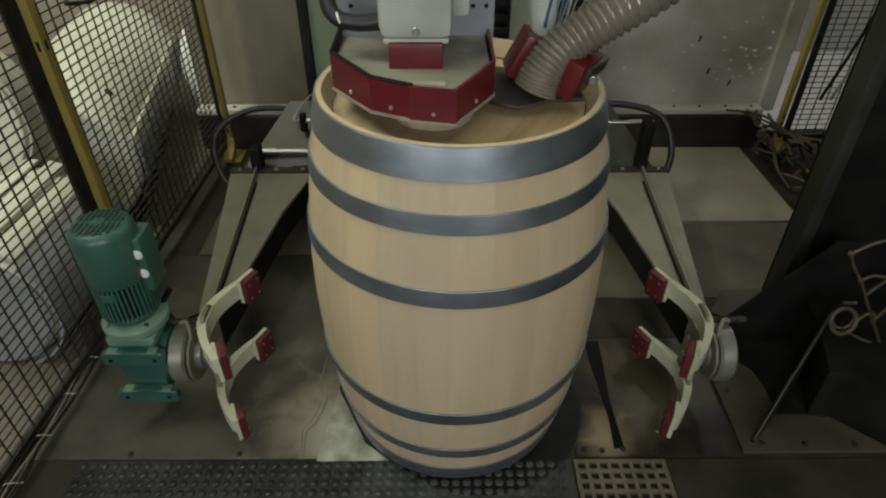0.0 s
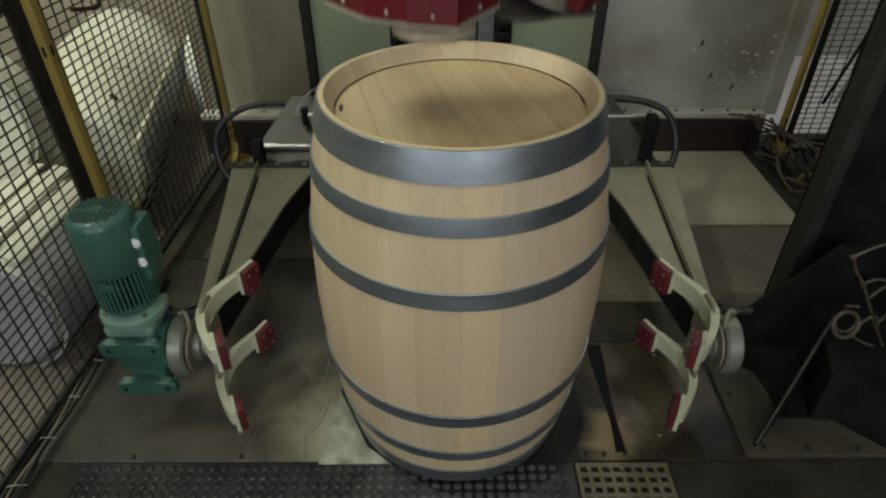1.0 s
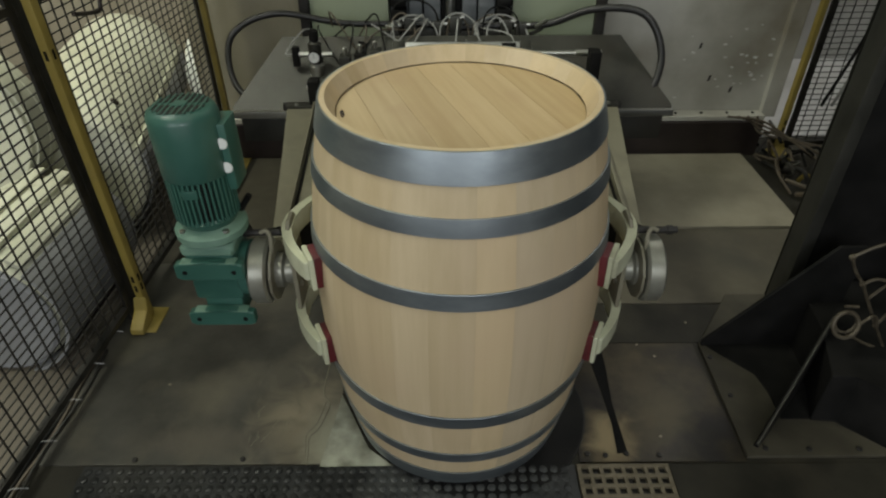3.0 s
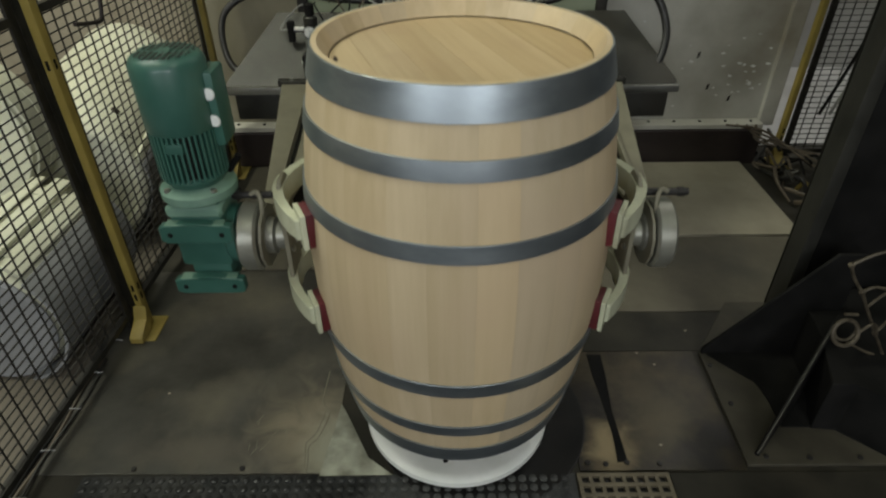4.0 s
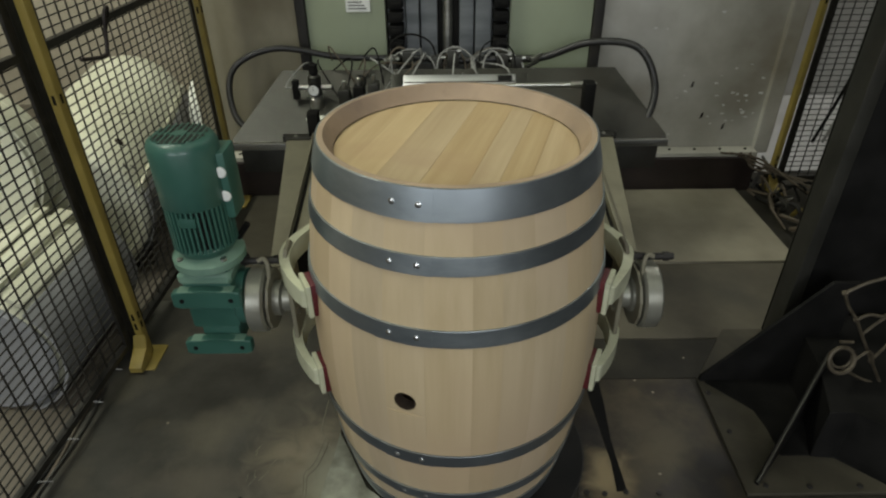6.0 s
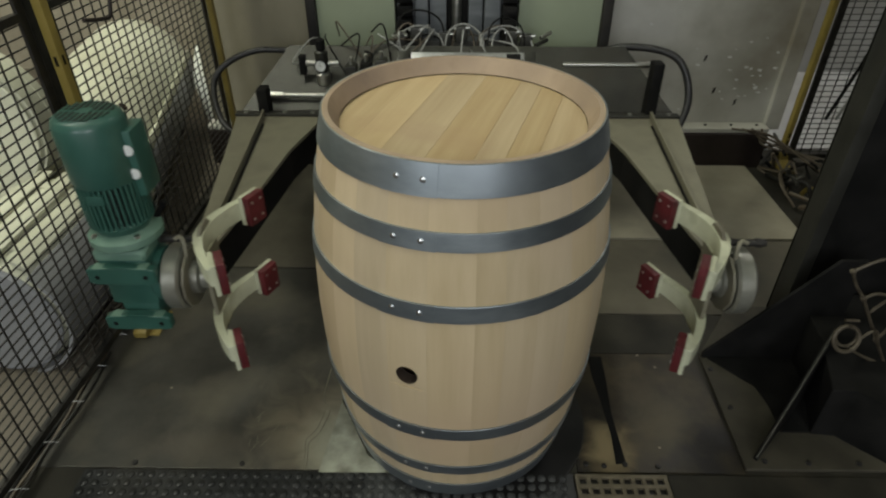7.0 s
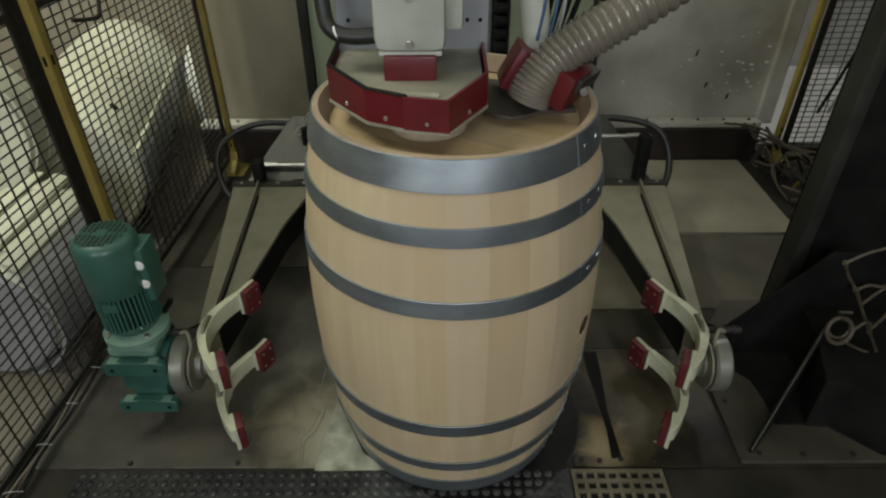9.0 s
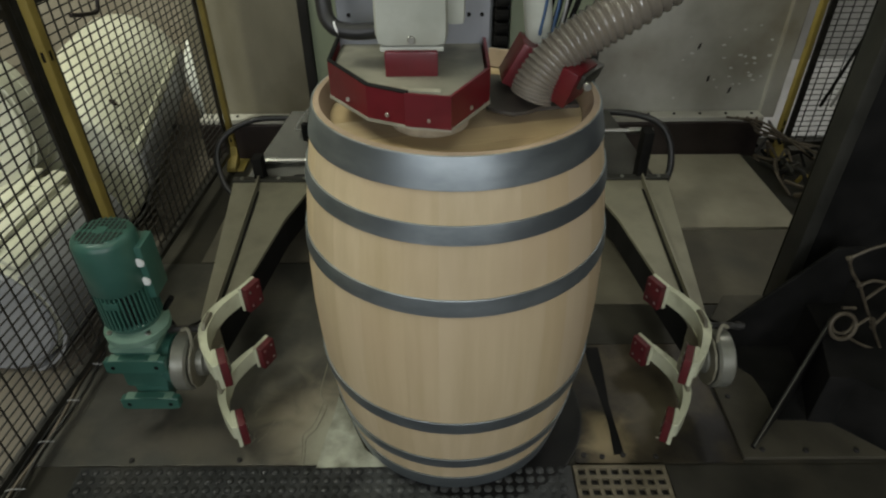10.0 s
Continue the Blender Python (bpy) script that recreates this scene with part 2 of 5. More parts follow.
WHITE_MARK = material("flaked_white_paint", (0.55, 0.55, 0.52), (0.72, 0.72, 0.69), 0.7, 0, (30, 30, 30), 90, 0.2)
BEAM = material("dark_brown_beam", (0.016, 0.011, 0.010), (0.032, 0.023, 0.020), 0.5, 0.1, (6, 6, 6), 80, 0.2, 0, (0.05, 0.038, 0.03), 4.0, (0.6, 0.85))
SAGE = material("sage_green_panel", (0.27, 0.308, 0.212), (0.32, 0.36, 0.252), 0.5, 0, (2, 2, 2), 60, 0.06, 0, (0.225, 0.255, 0.17), 2.0, (0.5, 0.8))
GREY_RAIL = material("grey_column_rail", (0.17, 0.185, 0.195), (0.25, 0.265, 0.275), 0.4, 0.5, (3, 3, 20), 120, 0.08)
WHITE_DISC = material("white_plastic_disc", (0.70, 0.72, 0.66), (0.80, 0.81, 0.76), 0.4, 0, (8, 8, 8), 90, 0.08, 0, (0.60, 0.61, 0.54), 5.0, (0.55, 0.8))
WHITE_PAINT = material("white_motor_paint", (0.37, 0.385, 0.33), (0.45, 0.465, 0.405), 0.45, 0, (10, 10, 10), 120, 0.08, 0, (0.30, 0.295, 0.24), 6.0, (0.55, 0.8))
HOSE = material("grey_ribbed_hose", (0.135, 0.118, 0.093), (0.19, 0.168, 0.136), 0.22, 0, (6, 6, 6), 120, 0.0, coat=0.5)
DUSTY_PLATE = material("dust_covered_plate", (0.24, 0.23, 0.175), (0.36, 0.35, 0.275), 0.5, 0.1, (14, 14, 14), 120, 0.2, 0, (0.15, 0.13, 0.095), 10.0, (0.5, 0.75))
GALV = material("galvanised_plate", (0.235, 0.245, 0.26), (0.30, 0.31, 0.325), 0.5, 0.5, (8, 8, 3), 120, 0.06)
FELT = material("sanding_disc_felt", (0.30, 0.25, 0.17), (0.42, 0.36, 0.26), 0.8, 0, (30, 30, 30), 120, 0.3)
BLUE_TUBE = material("blue_air_tube", (0.015, 0.05, 0.12), (0.02, 0.07, 0.16), 0.4, 0, (20, 20, 20), 90, 0.05)
CLEAR_TUBE = material("grey_air_tube", (0.20, 0.20, 0.19), (0.30, 0.30, 0.28), 0.35, 0, (20, 20, 20), 90, 0.05)
TAN_CABLE = material("tan_cable", (0.06, 0.048, 0.032), (0.10, 0.078, 0.052), 0.6, 0, (20, 20, 20), 90, 0.1)
RUSTY = material("rusty_wire", (0.05, 0.040, 0.026), (0.105, 0.088, 0.06), 0.55, 0.3, (40, 40, 40), 200, 0.2)
SKIRT = material("brown_rubber_skirt", (0.030, 0.025, 0.020), (0.055, 0.046, 0.037), 0.6, 0, (14, 14, 14), 120, 0.2)
MAT_RUBBER = material("dimpled_rubber_mat", (0.011, 0.012, 0.012), (0.026, 0.027, 0.027), 0.42, 0, (12, 12, 12), 120, 0.25, 0, (0.06, 0.058, 0.05), 2.6, (0.52, 0.72), spec=0.35, blots=((0.05, -0.27, 0.42, 0.16, (0.085, 0.088, 0.084), 0.8),))
GRATE = material("brown_steel_grating", (0.10, 0.084, 0.054), (0.17, 0.145, 0.095), 0.5, 0.2, (15, 15, 15), 120, 0.2)
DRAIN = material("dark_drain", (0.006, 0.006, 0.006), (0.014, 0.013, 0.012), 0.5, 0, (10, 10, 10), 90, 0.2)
LABEL_WHITE = material("paper_label", (0.66, 0.67, 0.64), (0.74, 0.75, 0.72), 0.6, 0, (30, 30, 30), 90, 0.05)


# ---------------------------------------------------------------- building blocks
def empty(name, m, label, category, group="", kind=""):
    ob = new(name)
    ob.empty_display_size = 0.05
    ob.matrix_world = m
    return tagged(ob, label, category, group, kind)


def finish(bm, smooth=False, angle=40):
    bmesh.ops.recalc_face_normals(bm, faces=bm.faces)
    if smooth:
        for f in bm.faces:
            f.smooth = True
        for e in bm.edges:
            if len(e.link_faces) == 2 and e.calc_face_angle(0) > radians(angle):
                e.smooth = False


def part(name, bm, mat, parent=None, label="", smooth=True, angle=40):
    finish(bm, smooth, angle)
    me = bpy.data.meshes.new(name)
    bm.to_mesh(me)
    bm.free()
    me.materials.append(mat)
    ob = new(name, me)
    if parent is not None:
        ob.parent = parent
    if label:
        ob["label"] = label
    return ob


def thing(name, bm, mat, label, category, group="", kind="", smooth=True):
    return tagged(part(name, bm, mat, None, "", smooth), label, category, group, kind)


def shared(name, me, parent, m):
    ob = new(name, me)
    ob.parent = parent
    ob.matrix_basis = m
    return ob


def box(x0, x1, y0, y1, z0, z1, bevel=0.0, bm=None, m=None):
    own = bmesh.new()
    bmesh.ops.create_cube(own, size=1)
    bmesh.ops.scale(own, vec=(x1 - x0, y1 - y0, z1 - z0), verts=own.verts)
    bmesh.ops.translate(own, vec=((x0 + x1) / 2, (y0 + y1) / 2, (z0 + z1) / 2), verts=own.verts)
    if bevel:
        bmesh.ops.bevel(own, geom=own.edges[:], offset=bevel, segments=2, affect="EDGES", profile=0.6)
    return merge(bm, own, m)


def merge(bm, own, m=None):
    if m is not None:
        bmesh.ops.transform(own, matrix=m, verts=own.verts)
    if bm is None:
        return own
    me = bpy.data.meshes.new("tmp")
    own.to_mesh(me)
    own.free()
    bm.from_mesh(me)
    bpy.data.meshes.remove(me)
    return bm


def lathe(profile, n=32, bm=None, m=None, closed=True):
    """Turns (radius, height) pairs about z."""
    own = bmesh.new()
    rings = []
    for r, z in profile:
        if r < 1e-6:
            rings.append([own.verts.new((0, 0, z))])
        else:
            rings.append([own.verts.new((r * math.cos(2 * math.pi * k / n), r * math.sin(2 * math.pi * k / n), z)) for k in range(n)])
    for a, b in zip(rings, rings[1:]):
        for k in range(n):
            q = [a[k % len(a)], a[(k + 1) % n % len(a)], b[(k + 1) % n % len(b)], b[k % len(b)]]
            q = list(dict.fromkeys(q))
            if len(q) > 2:
                own.faces.new(q)
    return merge(bm, own, m)


def disc(r, z0, z1, bevel=0.003, n=32, bm=None, m=None):
    return lathe([(0, z0), (r - bevel, z0), (r, z0 + bevel), (r, z1 - bevel), (r - bevel, z1), (0, z1)], n, bm, m)


def prism(points, z0, z1, bevel=0.0, bm=None, m=None):
    """A polygon (x, y) raised from z0 to z1."""
    own = bmesh.new()
    low = [own.verts.new((x, y, z0)) for x, y in points]
    top = [own.verts.new((x, y, z1)) for x, y in points]
    own.faces.new(low[::-1])
    own.faces.new(top)
    for k in range(len(points)):
        j = (k + 1) % len(points)
        own.faces.new((low[k], low[j], top[j], top[k]))
    if bevel:
        bmesh.ops.bevel(own, geom=own.edges[:], offset=bevel, segments=1, affect="EDGES")
    return merge(bm, own, m)


def smooth_path(points, steps=8):
    """A round line through the points."""
    p = [Vector(v) for v in points]
    p = [2 * p[0] - p[1], *p, 2 * p[-1] - p[-2]]
    out = []
    for k in range(1, len(p) - 2):
        a, b, c, d = p[k - 1 : k + 3]
        for j in range(steps):
            t = j / steps
            out.append(0.5 * (2 * b + (c - a) * t + (2 * a - 5 * b + 4 * c - d) * t * t + (3 * b - a - 3 * c + d) * t**3))
    return out + [p[-2]]


def tube(points, radius, n=8, bm=None, steps=8, radii=None, m=None, raw=False):
    """A round bar or hose along a line."""
    own = bmesh.new()
    line = [Vector(v) for v in points] if raw else smooth_path(points, steps)
    side = None
    rings = []
    for k, at in enumerate(line):
        way = (line[min(k + 1, len(line) - 1)] - line[max(k - 1, 0)]).normalized()
        if side is None:
            side = way.orthogonal().normalized()
        side = (side - way * side.dot(way)).normalized()
        up = way.cross(side)
        r = radii(k) if radii else radius
        rings.append([own.verts.new(at + r * (math.cos(a) * side + math.sin(a) * up)) for a in (2 * math.pi * j / n for j in range(n))])
    for a, b in zip(rings, rings[1:]):
        for j in range(n):
            own.faces.new((a[j], a[(j + 1) % n], b[(j + 1) % n], b[j]))
    own.faces.new(rings[0][::-1])
    own.faces.new(rings[-1])
    return merge(bm, own, m)


ALONG_X = Matrix.Rotation(radians(90), 4, "Y")
ALONG_Y = Matrix.Rotation(radians(-90), 4, "X")


def bolt_mesh(name, r=0.008, h=0.006):
    bm = lathe([(0, 0), (r, 0), (r, h * 0.8), (r * 0.85, h), (0, h)], 6)
    finish(bm)
    me = bpy.data.meshes.new(name)
    bm.to_mesh(me)
    bm.free()
    return me


BOLT = bolt_mesh("bolt")
BOLT.materials.append(STEEL)
DARK_BOLT = bolt_mesh("dark_bolt")
DARK_BOLT.materials.append(DARK_STEEL)


# ---------------------------------------------------------------- the room
def structure(name, bm, mat, label, category, smooth=False):
    return thing(name, bm, mat, label, category, "", "structure", smooth)


floor = structure("floor", box(-5, 4, -4.6, 3.2, -0.12, 0.0), FLOOR_DARK, "dark worn steel and concrete workshop floor", "floor")


def floor_piece(name, x0, x1, y0, y1, top, mat, label=""):
    bm = box(x0, x1, y0, y1, 0.0, top, 0.0015)
    return part(name, bm, mat, floor, label, False)


floor_piece("floor_plate", -1.178, -0.352, -0.205, 0.72, 0.004, FLOOR_STEEL, "dark scuffed steel floor plate")
floor_piece("floor_plate", 0.335, 0.797, -0.205, 0.256, 0.004, FLOOR_BROWN, "brown oil-stained steel floor plate")
# very dark strip; the shade lying here is in the plate's colour
floor_piece("floor_plate", 0.335, 1.50, 0.259, 0.456, 0.004, FLOOR_DARK, "dark floor plate with shade in its tone")
floor_piece("floor_slab", -5.0, -1.21, -1.4, 3.1, 0.006, BROWN_FLOOR, "brown dusty floor behind the fence")
floor_piece("floor_plate", -0.349, 0.332, 0.30, 0.72, 0.004, FLOOR_STEEL)
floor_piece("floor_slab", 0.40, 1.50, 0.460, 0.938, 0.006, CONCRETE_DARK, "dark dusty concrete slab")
floor_piece("floor_slab", 0.30, 1.50, 0.943, 1.62, 0.016, CONCRETE, "pale dusty concrete slab")
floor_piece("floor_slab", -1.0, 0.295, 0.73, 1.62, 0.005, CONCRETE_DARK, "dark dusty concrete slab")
# added pale slab, stands in for the bright backdrop behind the mesh
floor_piece("floor_slab", 1.70, 4.0, 1.84, 3.1, 0.006, WALL_FAR, "pale slab added as bright backdrop behind the mesh")
part("groove", prism([(0.441, 0.24), (0.486, 0.24), (0.483, 0.15), (0.470, 0.0), (0.474, -0.175), (0.445, -0.178), (0.452, -0.08), (0.447, 0.05), (0.440, 0.15)], 0.0, 0.0058), BLACK, floor, "black slot in the floor plate", False)


def ragged(name, cx, cy, sx, sy, seed, mat, label, z=0.005):
    """A thin spill with an uneven outline."""
    rng = random.Random(seed)
    pts = []
    for k in range(22):
        a = 2 * math.pi * k / 22
        r = 1 + rng.uniform(-0.28, 0.2)
        pts.append((cx + sx * r * math.cos(a), cy + sy * r * math.sin(a)))
    return part(name, prism(pts, z - 0.001, z + 0.0008), mat, floor, label, False)


part("residue", prism([(-0.361, -0.058), (-0.372, -0.127), (-0.382, -0.216), (-0.181, -0.214), (-0.253, -0.157), (-0.318, -0.027), (-0.353, 0.038)], 0.0, 0.0062), PALE_PATCH, floor, "pale dried residue on the floor", False)
rng = random.Random(5)
for n in range(6):
    x, y = rng.uniform(-0.95, 0.75), rng.uniform(-0.19, 0.4)
    if abs(x) < 0.38:
        x += 0.5
    ragged("fleck", x, y, 0.0045, 0.0035, n, FLECK, "pale wood fleck", 0.0062)
CRACK = [(-0.409, 0.175), (-0.412, 0.049), (-0.385, 0.007), (-0.396, -0.058), (-0.408, -0.092), (-0.427, -0.119), (-0.422, -0.165), (-0.42, -0.209)]
part("crack", tube([(x, y, 0.0042) for x, y in CRACK], 0.0019, 5, steps=3), BASE_CRACK, floor, "pale crack line")
part("crack", tube([(x - 0.012 + 0.10 * y * y, y + 0.012, 0.0038) for x, y in CRACK[2:]], 0.0014, 5, steps=3), BASE_CRACK, floor, "pale crack line")
rng = random.Random(12)
for n in range(9):
    x, y, w = rng.uniform(-0.60, -0.46), rng.uniform(-0.19, 0.0), rng.uniform(0.008, 0.024)
    part("scratch", box(-w, w, -0.0006, 0.0006, 0.0035, 0.0046, 0, None, pose(x, y, 0, 0, 0, 78 + rng.uniform(-22, 22))), BASE_CRACK, floor, "", False)
for x, y in [(0.47, -0.18), (0.41, -0.185), (0.56, -0.185), (0.36, -0.18), (-0.9, -0.19), (-0.6, -0.19)]:
    shared("bolt", DARK_BOLT, floor, pose(x, y, 0.004))

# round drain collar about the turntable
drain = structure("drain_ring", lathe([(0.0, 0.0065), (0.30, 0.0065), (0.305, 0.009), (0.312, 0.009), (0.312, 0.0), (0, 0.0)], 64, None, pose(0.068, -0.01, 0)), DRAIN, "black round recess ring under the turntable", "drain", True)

# dimpled rubber mat and steel grating along the front edge
mat_base = box(-1.03, 0.318, -0.62, -0.212, 0.0, 0.006, 0.001)
rubber_mat = thing("rubber_mat", mat_base, MAT_RUBBER, "black dimpled rubber strip mat lying on the floor", "mat", smooth=False)
dots = bmesh.new()
for j in range(14):
    for k in range(46):
        x, y = -1.012 + 0.0289 * k, -0.228 - 0.0275 * j
        lathe([(0.0112, 0.004), (0.0112, 0.0085), (0.0095, 0.0098), (0, 0.0098)], 8, dots, pose(x, y, 0))
part("stud", dots, MAT_RUBBER, rubber_mat, "round raised rubber studs")["kind"] = "stuff"

grating = empty("floor_grating", pose(0.322, -0.62, 0.0), "brown steel floor grating with square holes", "grating")
bar = part("bar", box(0, 0.0115, 0, 0.40, 0.002, 0.012, 0.0015), GRATE, grating, "", False)
for k in range(1, 9):
    shared("bar", bar.data, grating, pose(0.03 * k, 0, 0))
bar = part("cross_bar", box(0, 0.2515, 0, 0.0115, 0.003, 0.0125, 0.0015), GRATE, grating, "", False)
for k in range(1, 14):
    shared("cross_bar", bar.data, grating, pose(0, 0.0302 * k, 0))
part("pan", box(0, 0.2515, 0, 0.40, 0.0, 0.0015), DRAIN, grating, "dark pan below the grating", False)
floor_piece("floor_plate", 0.578, 1.9, -0.62, -0.212, 0.004, FLOOR_DARK, "dark floor plate with shade in its tone")

# walls and roof
wall_north = structure("wall_north", box(-1.25, 1.60, 1.74, 1.82, 0.0, 3.2), WALL, "scuffed grey-beige sheet wall with white flakes", "wall")
for x0, x1, mat in ((-1.25, -0.642, WALL_LEFT), (-0.638, 0.658, WALL), (0.662, 1.60, WALL)):
    part("wall_panel", box(x0 + 0.002, x1 - 0.002, 1.728, 1.741, 0.2, 3.2, 0.002), mat, wall_north, "", False)
part("wall_edge", box(1.585, 1.66, 1.70, 1.80, 0.18, 3.2, 0.006), WALL, wall_north, "pale folded edge of the wall sheet", False)
rng = random.Random(8)
for n in range(40):
    x, z = (rng.uniform(0.85, 1.55), rng.uniform(0.25, 1.4)) if n > 20 else (1.45 + rng.gauss(0, 0.07), 0.33 + abs(rng.gauss(0, 0.12)))
    x = min(x, 1.56)
    s = rng.uniform(0.004, 0.009)
    pts = [(s * rng.uniform(0.7, 2.0) * math.cos(a), s * rng.uniform(0.4, 0.9) * math.sin(a)) for a in (2 * math.pi * k / 9 for k in range(9))]
    part("paint_flake", prism(pts, 0, 0.0015, 0, None, pose(x, 1.728, z, 90)), WHITE_MARK, wall_north, "", False)
for x, z in ((1.20, 0.52), (1.28, 0.36), (1.40, 0.30)):
    part("scuff", prism([(0, 0), (0.012, 0.006), (0.016, 0.034), (0.004, 0.028)], 0, 0.0012, 0, None, pose(x, 1.728, z, 90)), BEAM, wall_north, "dark scuff mark", False)

base_beam = structure("base_beam", box(-1.25, 1.58, 1.63, 1.735, 0.0, 0.185, 0.006), BEAM, "dark brown steel beam along the foot of the wall", "beam")
part("rail", box(-1.25, 1.58, 1.64, 1.72, 0.187, 0.212, 0.004), WALL, base_beam, "pale bolted rail on top of the beam", False)
for k in range(22):
    shared("bolt", DARK_BOLT, base_beam, pose(-1.2 + 0.13 * k, 1.68, 0.212))

wall_far = structure("wall_far", box(-5, 4, 3.1, 3.2, 0.0, 4.2), WALL_FAR, "pale far workshop wall", "wall")
part("wall_panel", box(-5, -1.0, 3.08, 3.097, 0.0, 4.2), WALL_TAN, wall_far, "tan painted wall sheet", False)
wall_west = structure("wall_west", box(-5.1, -5, -4.6, 3.2, 0.0, 4.2), WALL_TAN, "tan workshop side wall", "wall")
wall_east = structure("wall_east", box(4, 4.1, -4.6, 3.2, 0.0, 4.2), CONCRETE_DARK, "dark workshop side wall", "wall")
# out of view; kept pale so the hoops have something bright to reflect
south = bmesh.new()
box(-5, 4, -4.7, -4.6, 0, 1.4, 0, south)
box(-5, 4, -4.7, -4.6, 3.2, 4.2, 0, south)
for x0, x1 in ((-5, -2.85), (-0.95, 0.15), (1.75, 4)):
    box(x0, x1, -4.7, -4.6, 1.4, 3.2, 0, south)
wall_south = structure("wall_south", south, WALL_FAR, "unseen pale workshop wall with two tall windows", "wall")
structure("ceiling", box(-5.1, 4.1, -4.7, 3.2, 4.2, 4.3), CONCRETE_DARK, "dark workshop ceiling", "ceiling")


# ---------------------------------------------------------------- wine barrels
HALF, R_END, R_BELLY = 0.475, 0.2928, 0.3505


def girth(z):
    return R_END + (R_BELLY - R_END) * (1 - (z / HALF) ** 2)


def stave(a0, a1, hole=False):
    """One bent stave between two azimuths, with its chamfered ends; the bung stave has a hole through it."""
    bm = bmesh.new()
    gap = 0.0002
    a0, a1, cols = a0 + gap, a1 - gap, 5
    zs = [HALF * math.sin(math.pi / 2 * k / 8) for k in range(-8, 9)]
    if hole:
        zs = [z for z in zs if abs(z) > 0.05]
        zs = sorted(zs + [-0.036, 0.036])
    line = [(girth(z), z) for z in zs]
    inner = [(R_END - 0.011, HALF), (0.2625, HALF - 0.034), (0.272, HALF - 0.040)]
    inner += [(girth(z) - 0.027, z) for z in (0.40, 0.25, 0.12)]
    back = [(r, -z) for r, z in reversed(inner)]
    n = len(line)
    ring = line + inner + back
    grid = [[bm.verts.new((r * math.cos(a), r * math.sin(a), z)) for a in (a0 + (a1 - a0) * c / cols for c in range(cols + 1))] for r, z in ring]
    total = len(ring)
    skip = next((k for k in range(n - 1) if hole and line[k][1] < 0 < line[k + 1][1]), None)
    for k in range(total):
        j = (k + 1) % total
        if k == skip or (hole and k == n + len(inner) - 1):
            continue
        for c in range(cols):
            bm.faces.new((grid[k][c], grid[k][c + 1], grid[j][c + 1], grid[j][c]))
    if hole:
        mid, r = (a0 + a1) / 2, 0.0245
        rim, deep = [], []
        for k in range(20):
            a = 2 * math.pi * k / 20
            da, z = r * math.cos(a) / R_BELLY, r * math.sin(a)
            g = girth(z)
            rim.append(bm.verts.new((g * math.cos(mid + da), g * math.sin(mid + da), z)))
            h = g - 0.03
            deep.append(bm.verts.new((h * math.cos(mid + da), h * math.sin(mid + da), z)))
        lo, hi = grid[skip], grid[skip + 1]
        loop = lo + hi[::-1]
        edges = [bm.edges.get((u, v)) or bm.edges.new((u, v)) for u, v in zip(loop, loop[1:] + loop[:1])]
        edges += [bm.edges.new((u, v)) for u, v in zip(rim, rim[1:] + rim[:1])]
        bmesh.ops.triangle_fill(bm, use_beauty=True, edges=edges)
        bmesh.ops.delete(bm, geom=deep, context="VERTS")
    return bm


def bung_bore(mid):
    """The darkened wall of the bung hole."""
    bm = bmesh.new()
    rings = []
    for depth in (0.0004, 0.028):
        ring = []
        for k in range(20):
            a = 2 * math.pi * k / 20
            z = 0.0245 * math.sin(a)
            g, da = girth(z) - depth, 0.0245 * math.cos(a) / R_BELLY
            ring.append(bm.verts.new((g * math.cos(mid + da), g * math.sin(mid + da), z)))
        rings.append(ring)
    for k in range(20):
        j = (k + 1) % 20
        bm.faces.new((rings[0][k], rings[0][j], rings[1][j], rings[1][k]))
    return bm


def hoop(d0, d1, low):
    """A steel band between two distances from the barrel's end, with its riveted lap."""
    bm = bmesh.new()
    za, zb = HALF - d0, HALF - d1
    if low:
        za, zb = -za, -zb
    zs = [za + (zb - za) * k / 4 for k in range(5)]
    d = 0.0009 if zs[0] < zs[-1] else -0.0009
    face = [zs[0] + d, *zs[1:-1], zs[-1] - d]
    prof = [(girth(z) + 0.0004, z) for z in zs] + [(girth(zs[-1]) + 0.0034, zs[-1])] + [(girth(z) + 0.0040, z) for z in reversed(face)] + [(girth(zs[0]) + 0.0034, zs[0])]
    n = 96
    cols = [[bm.verts.new((r * math.cos(2 * math.pi * k / n), r * math.sin(2 * math.pi * k / n), z)) for r, z in prof] for k in range(n)]
    for k in range(n):
        a, b = cols[k], cols[(k + 1) % n]
        for j in range(len(prof)):
            i = (j + 1) % len(prof)
            bm.faces.new((a[j], a[i], b[i], b[j]))
    lap = [(girth(z) + 0.0040, z) for z in zs] + [(girth(z) + 0.0051, z) for z in reversed(zs)]
    arcs = [radians(99 + 2 * k) for k in range(11)]
    cols = [[bm.verts.new((r * math.cos(a), r * math.sin(a), z)) for r, z in lap] for a in arcs]
    for a, b in zip(cols, cols[1:]):
        for j in range(len(lap)):
            i = (j + 1) % len(lap)
            bm.faces.new((a[j], a[i], b[i], b[j]))
    bm.faces.new(cols[0])
    bm.faces.new(cols[-1])
    return bm


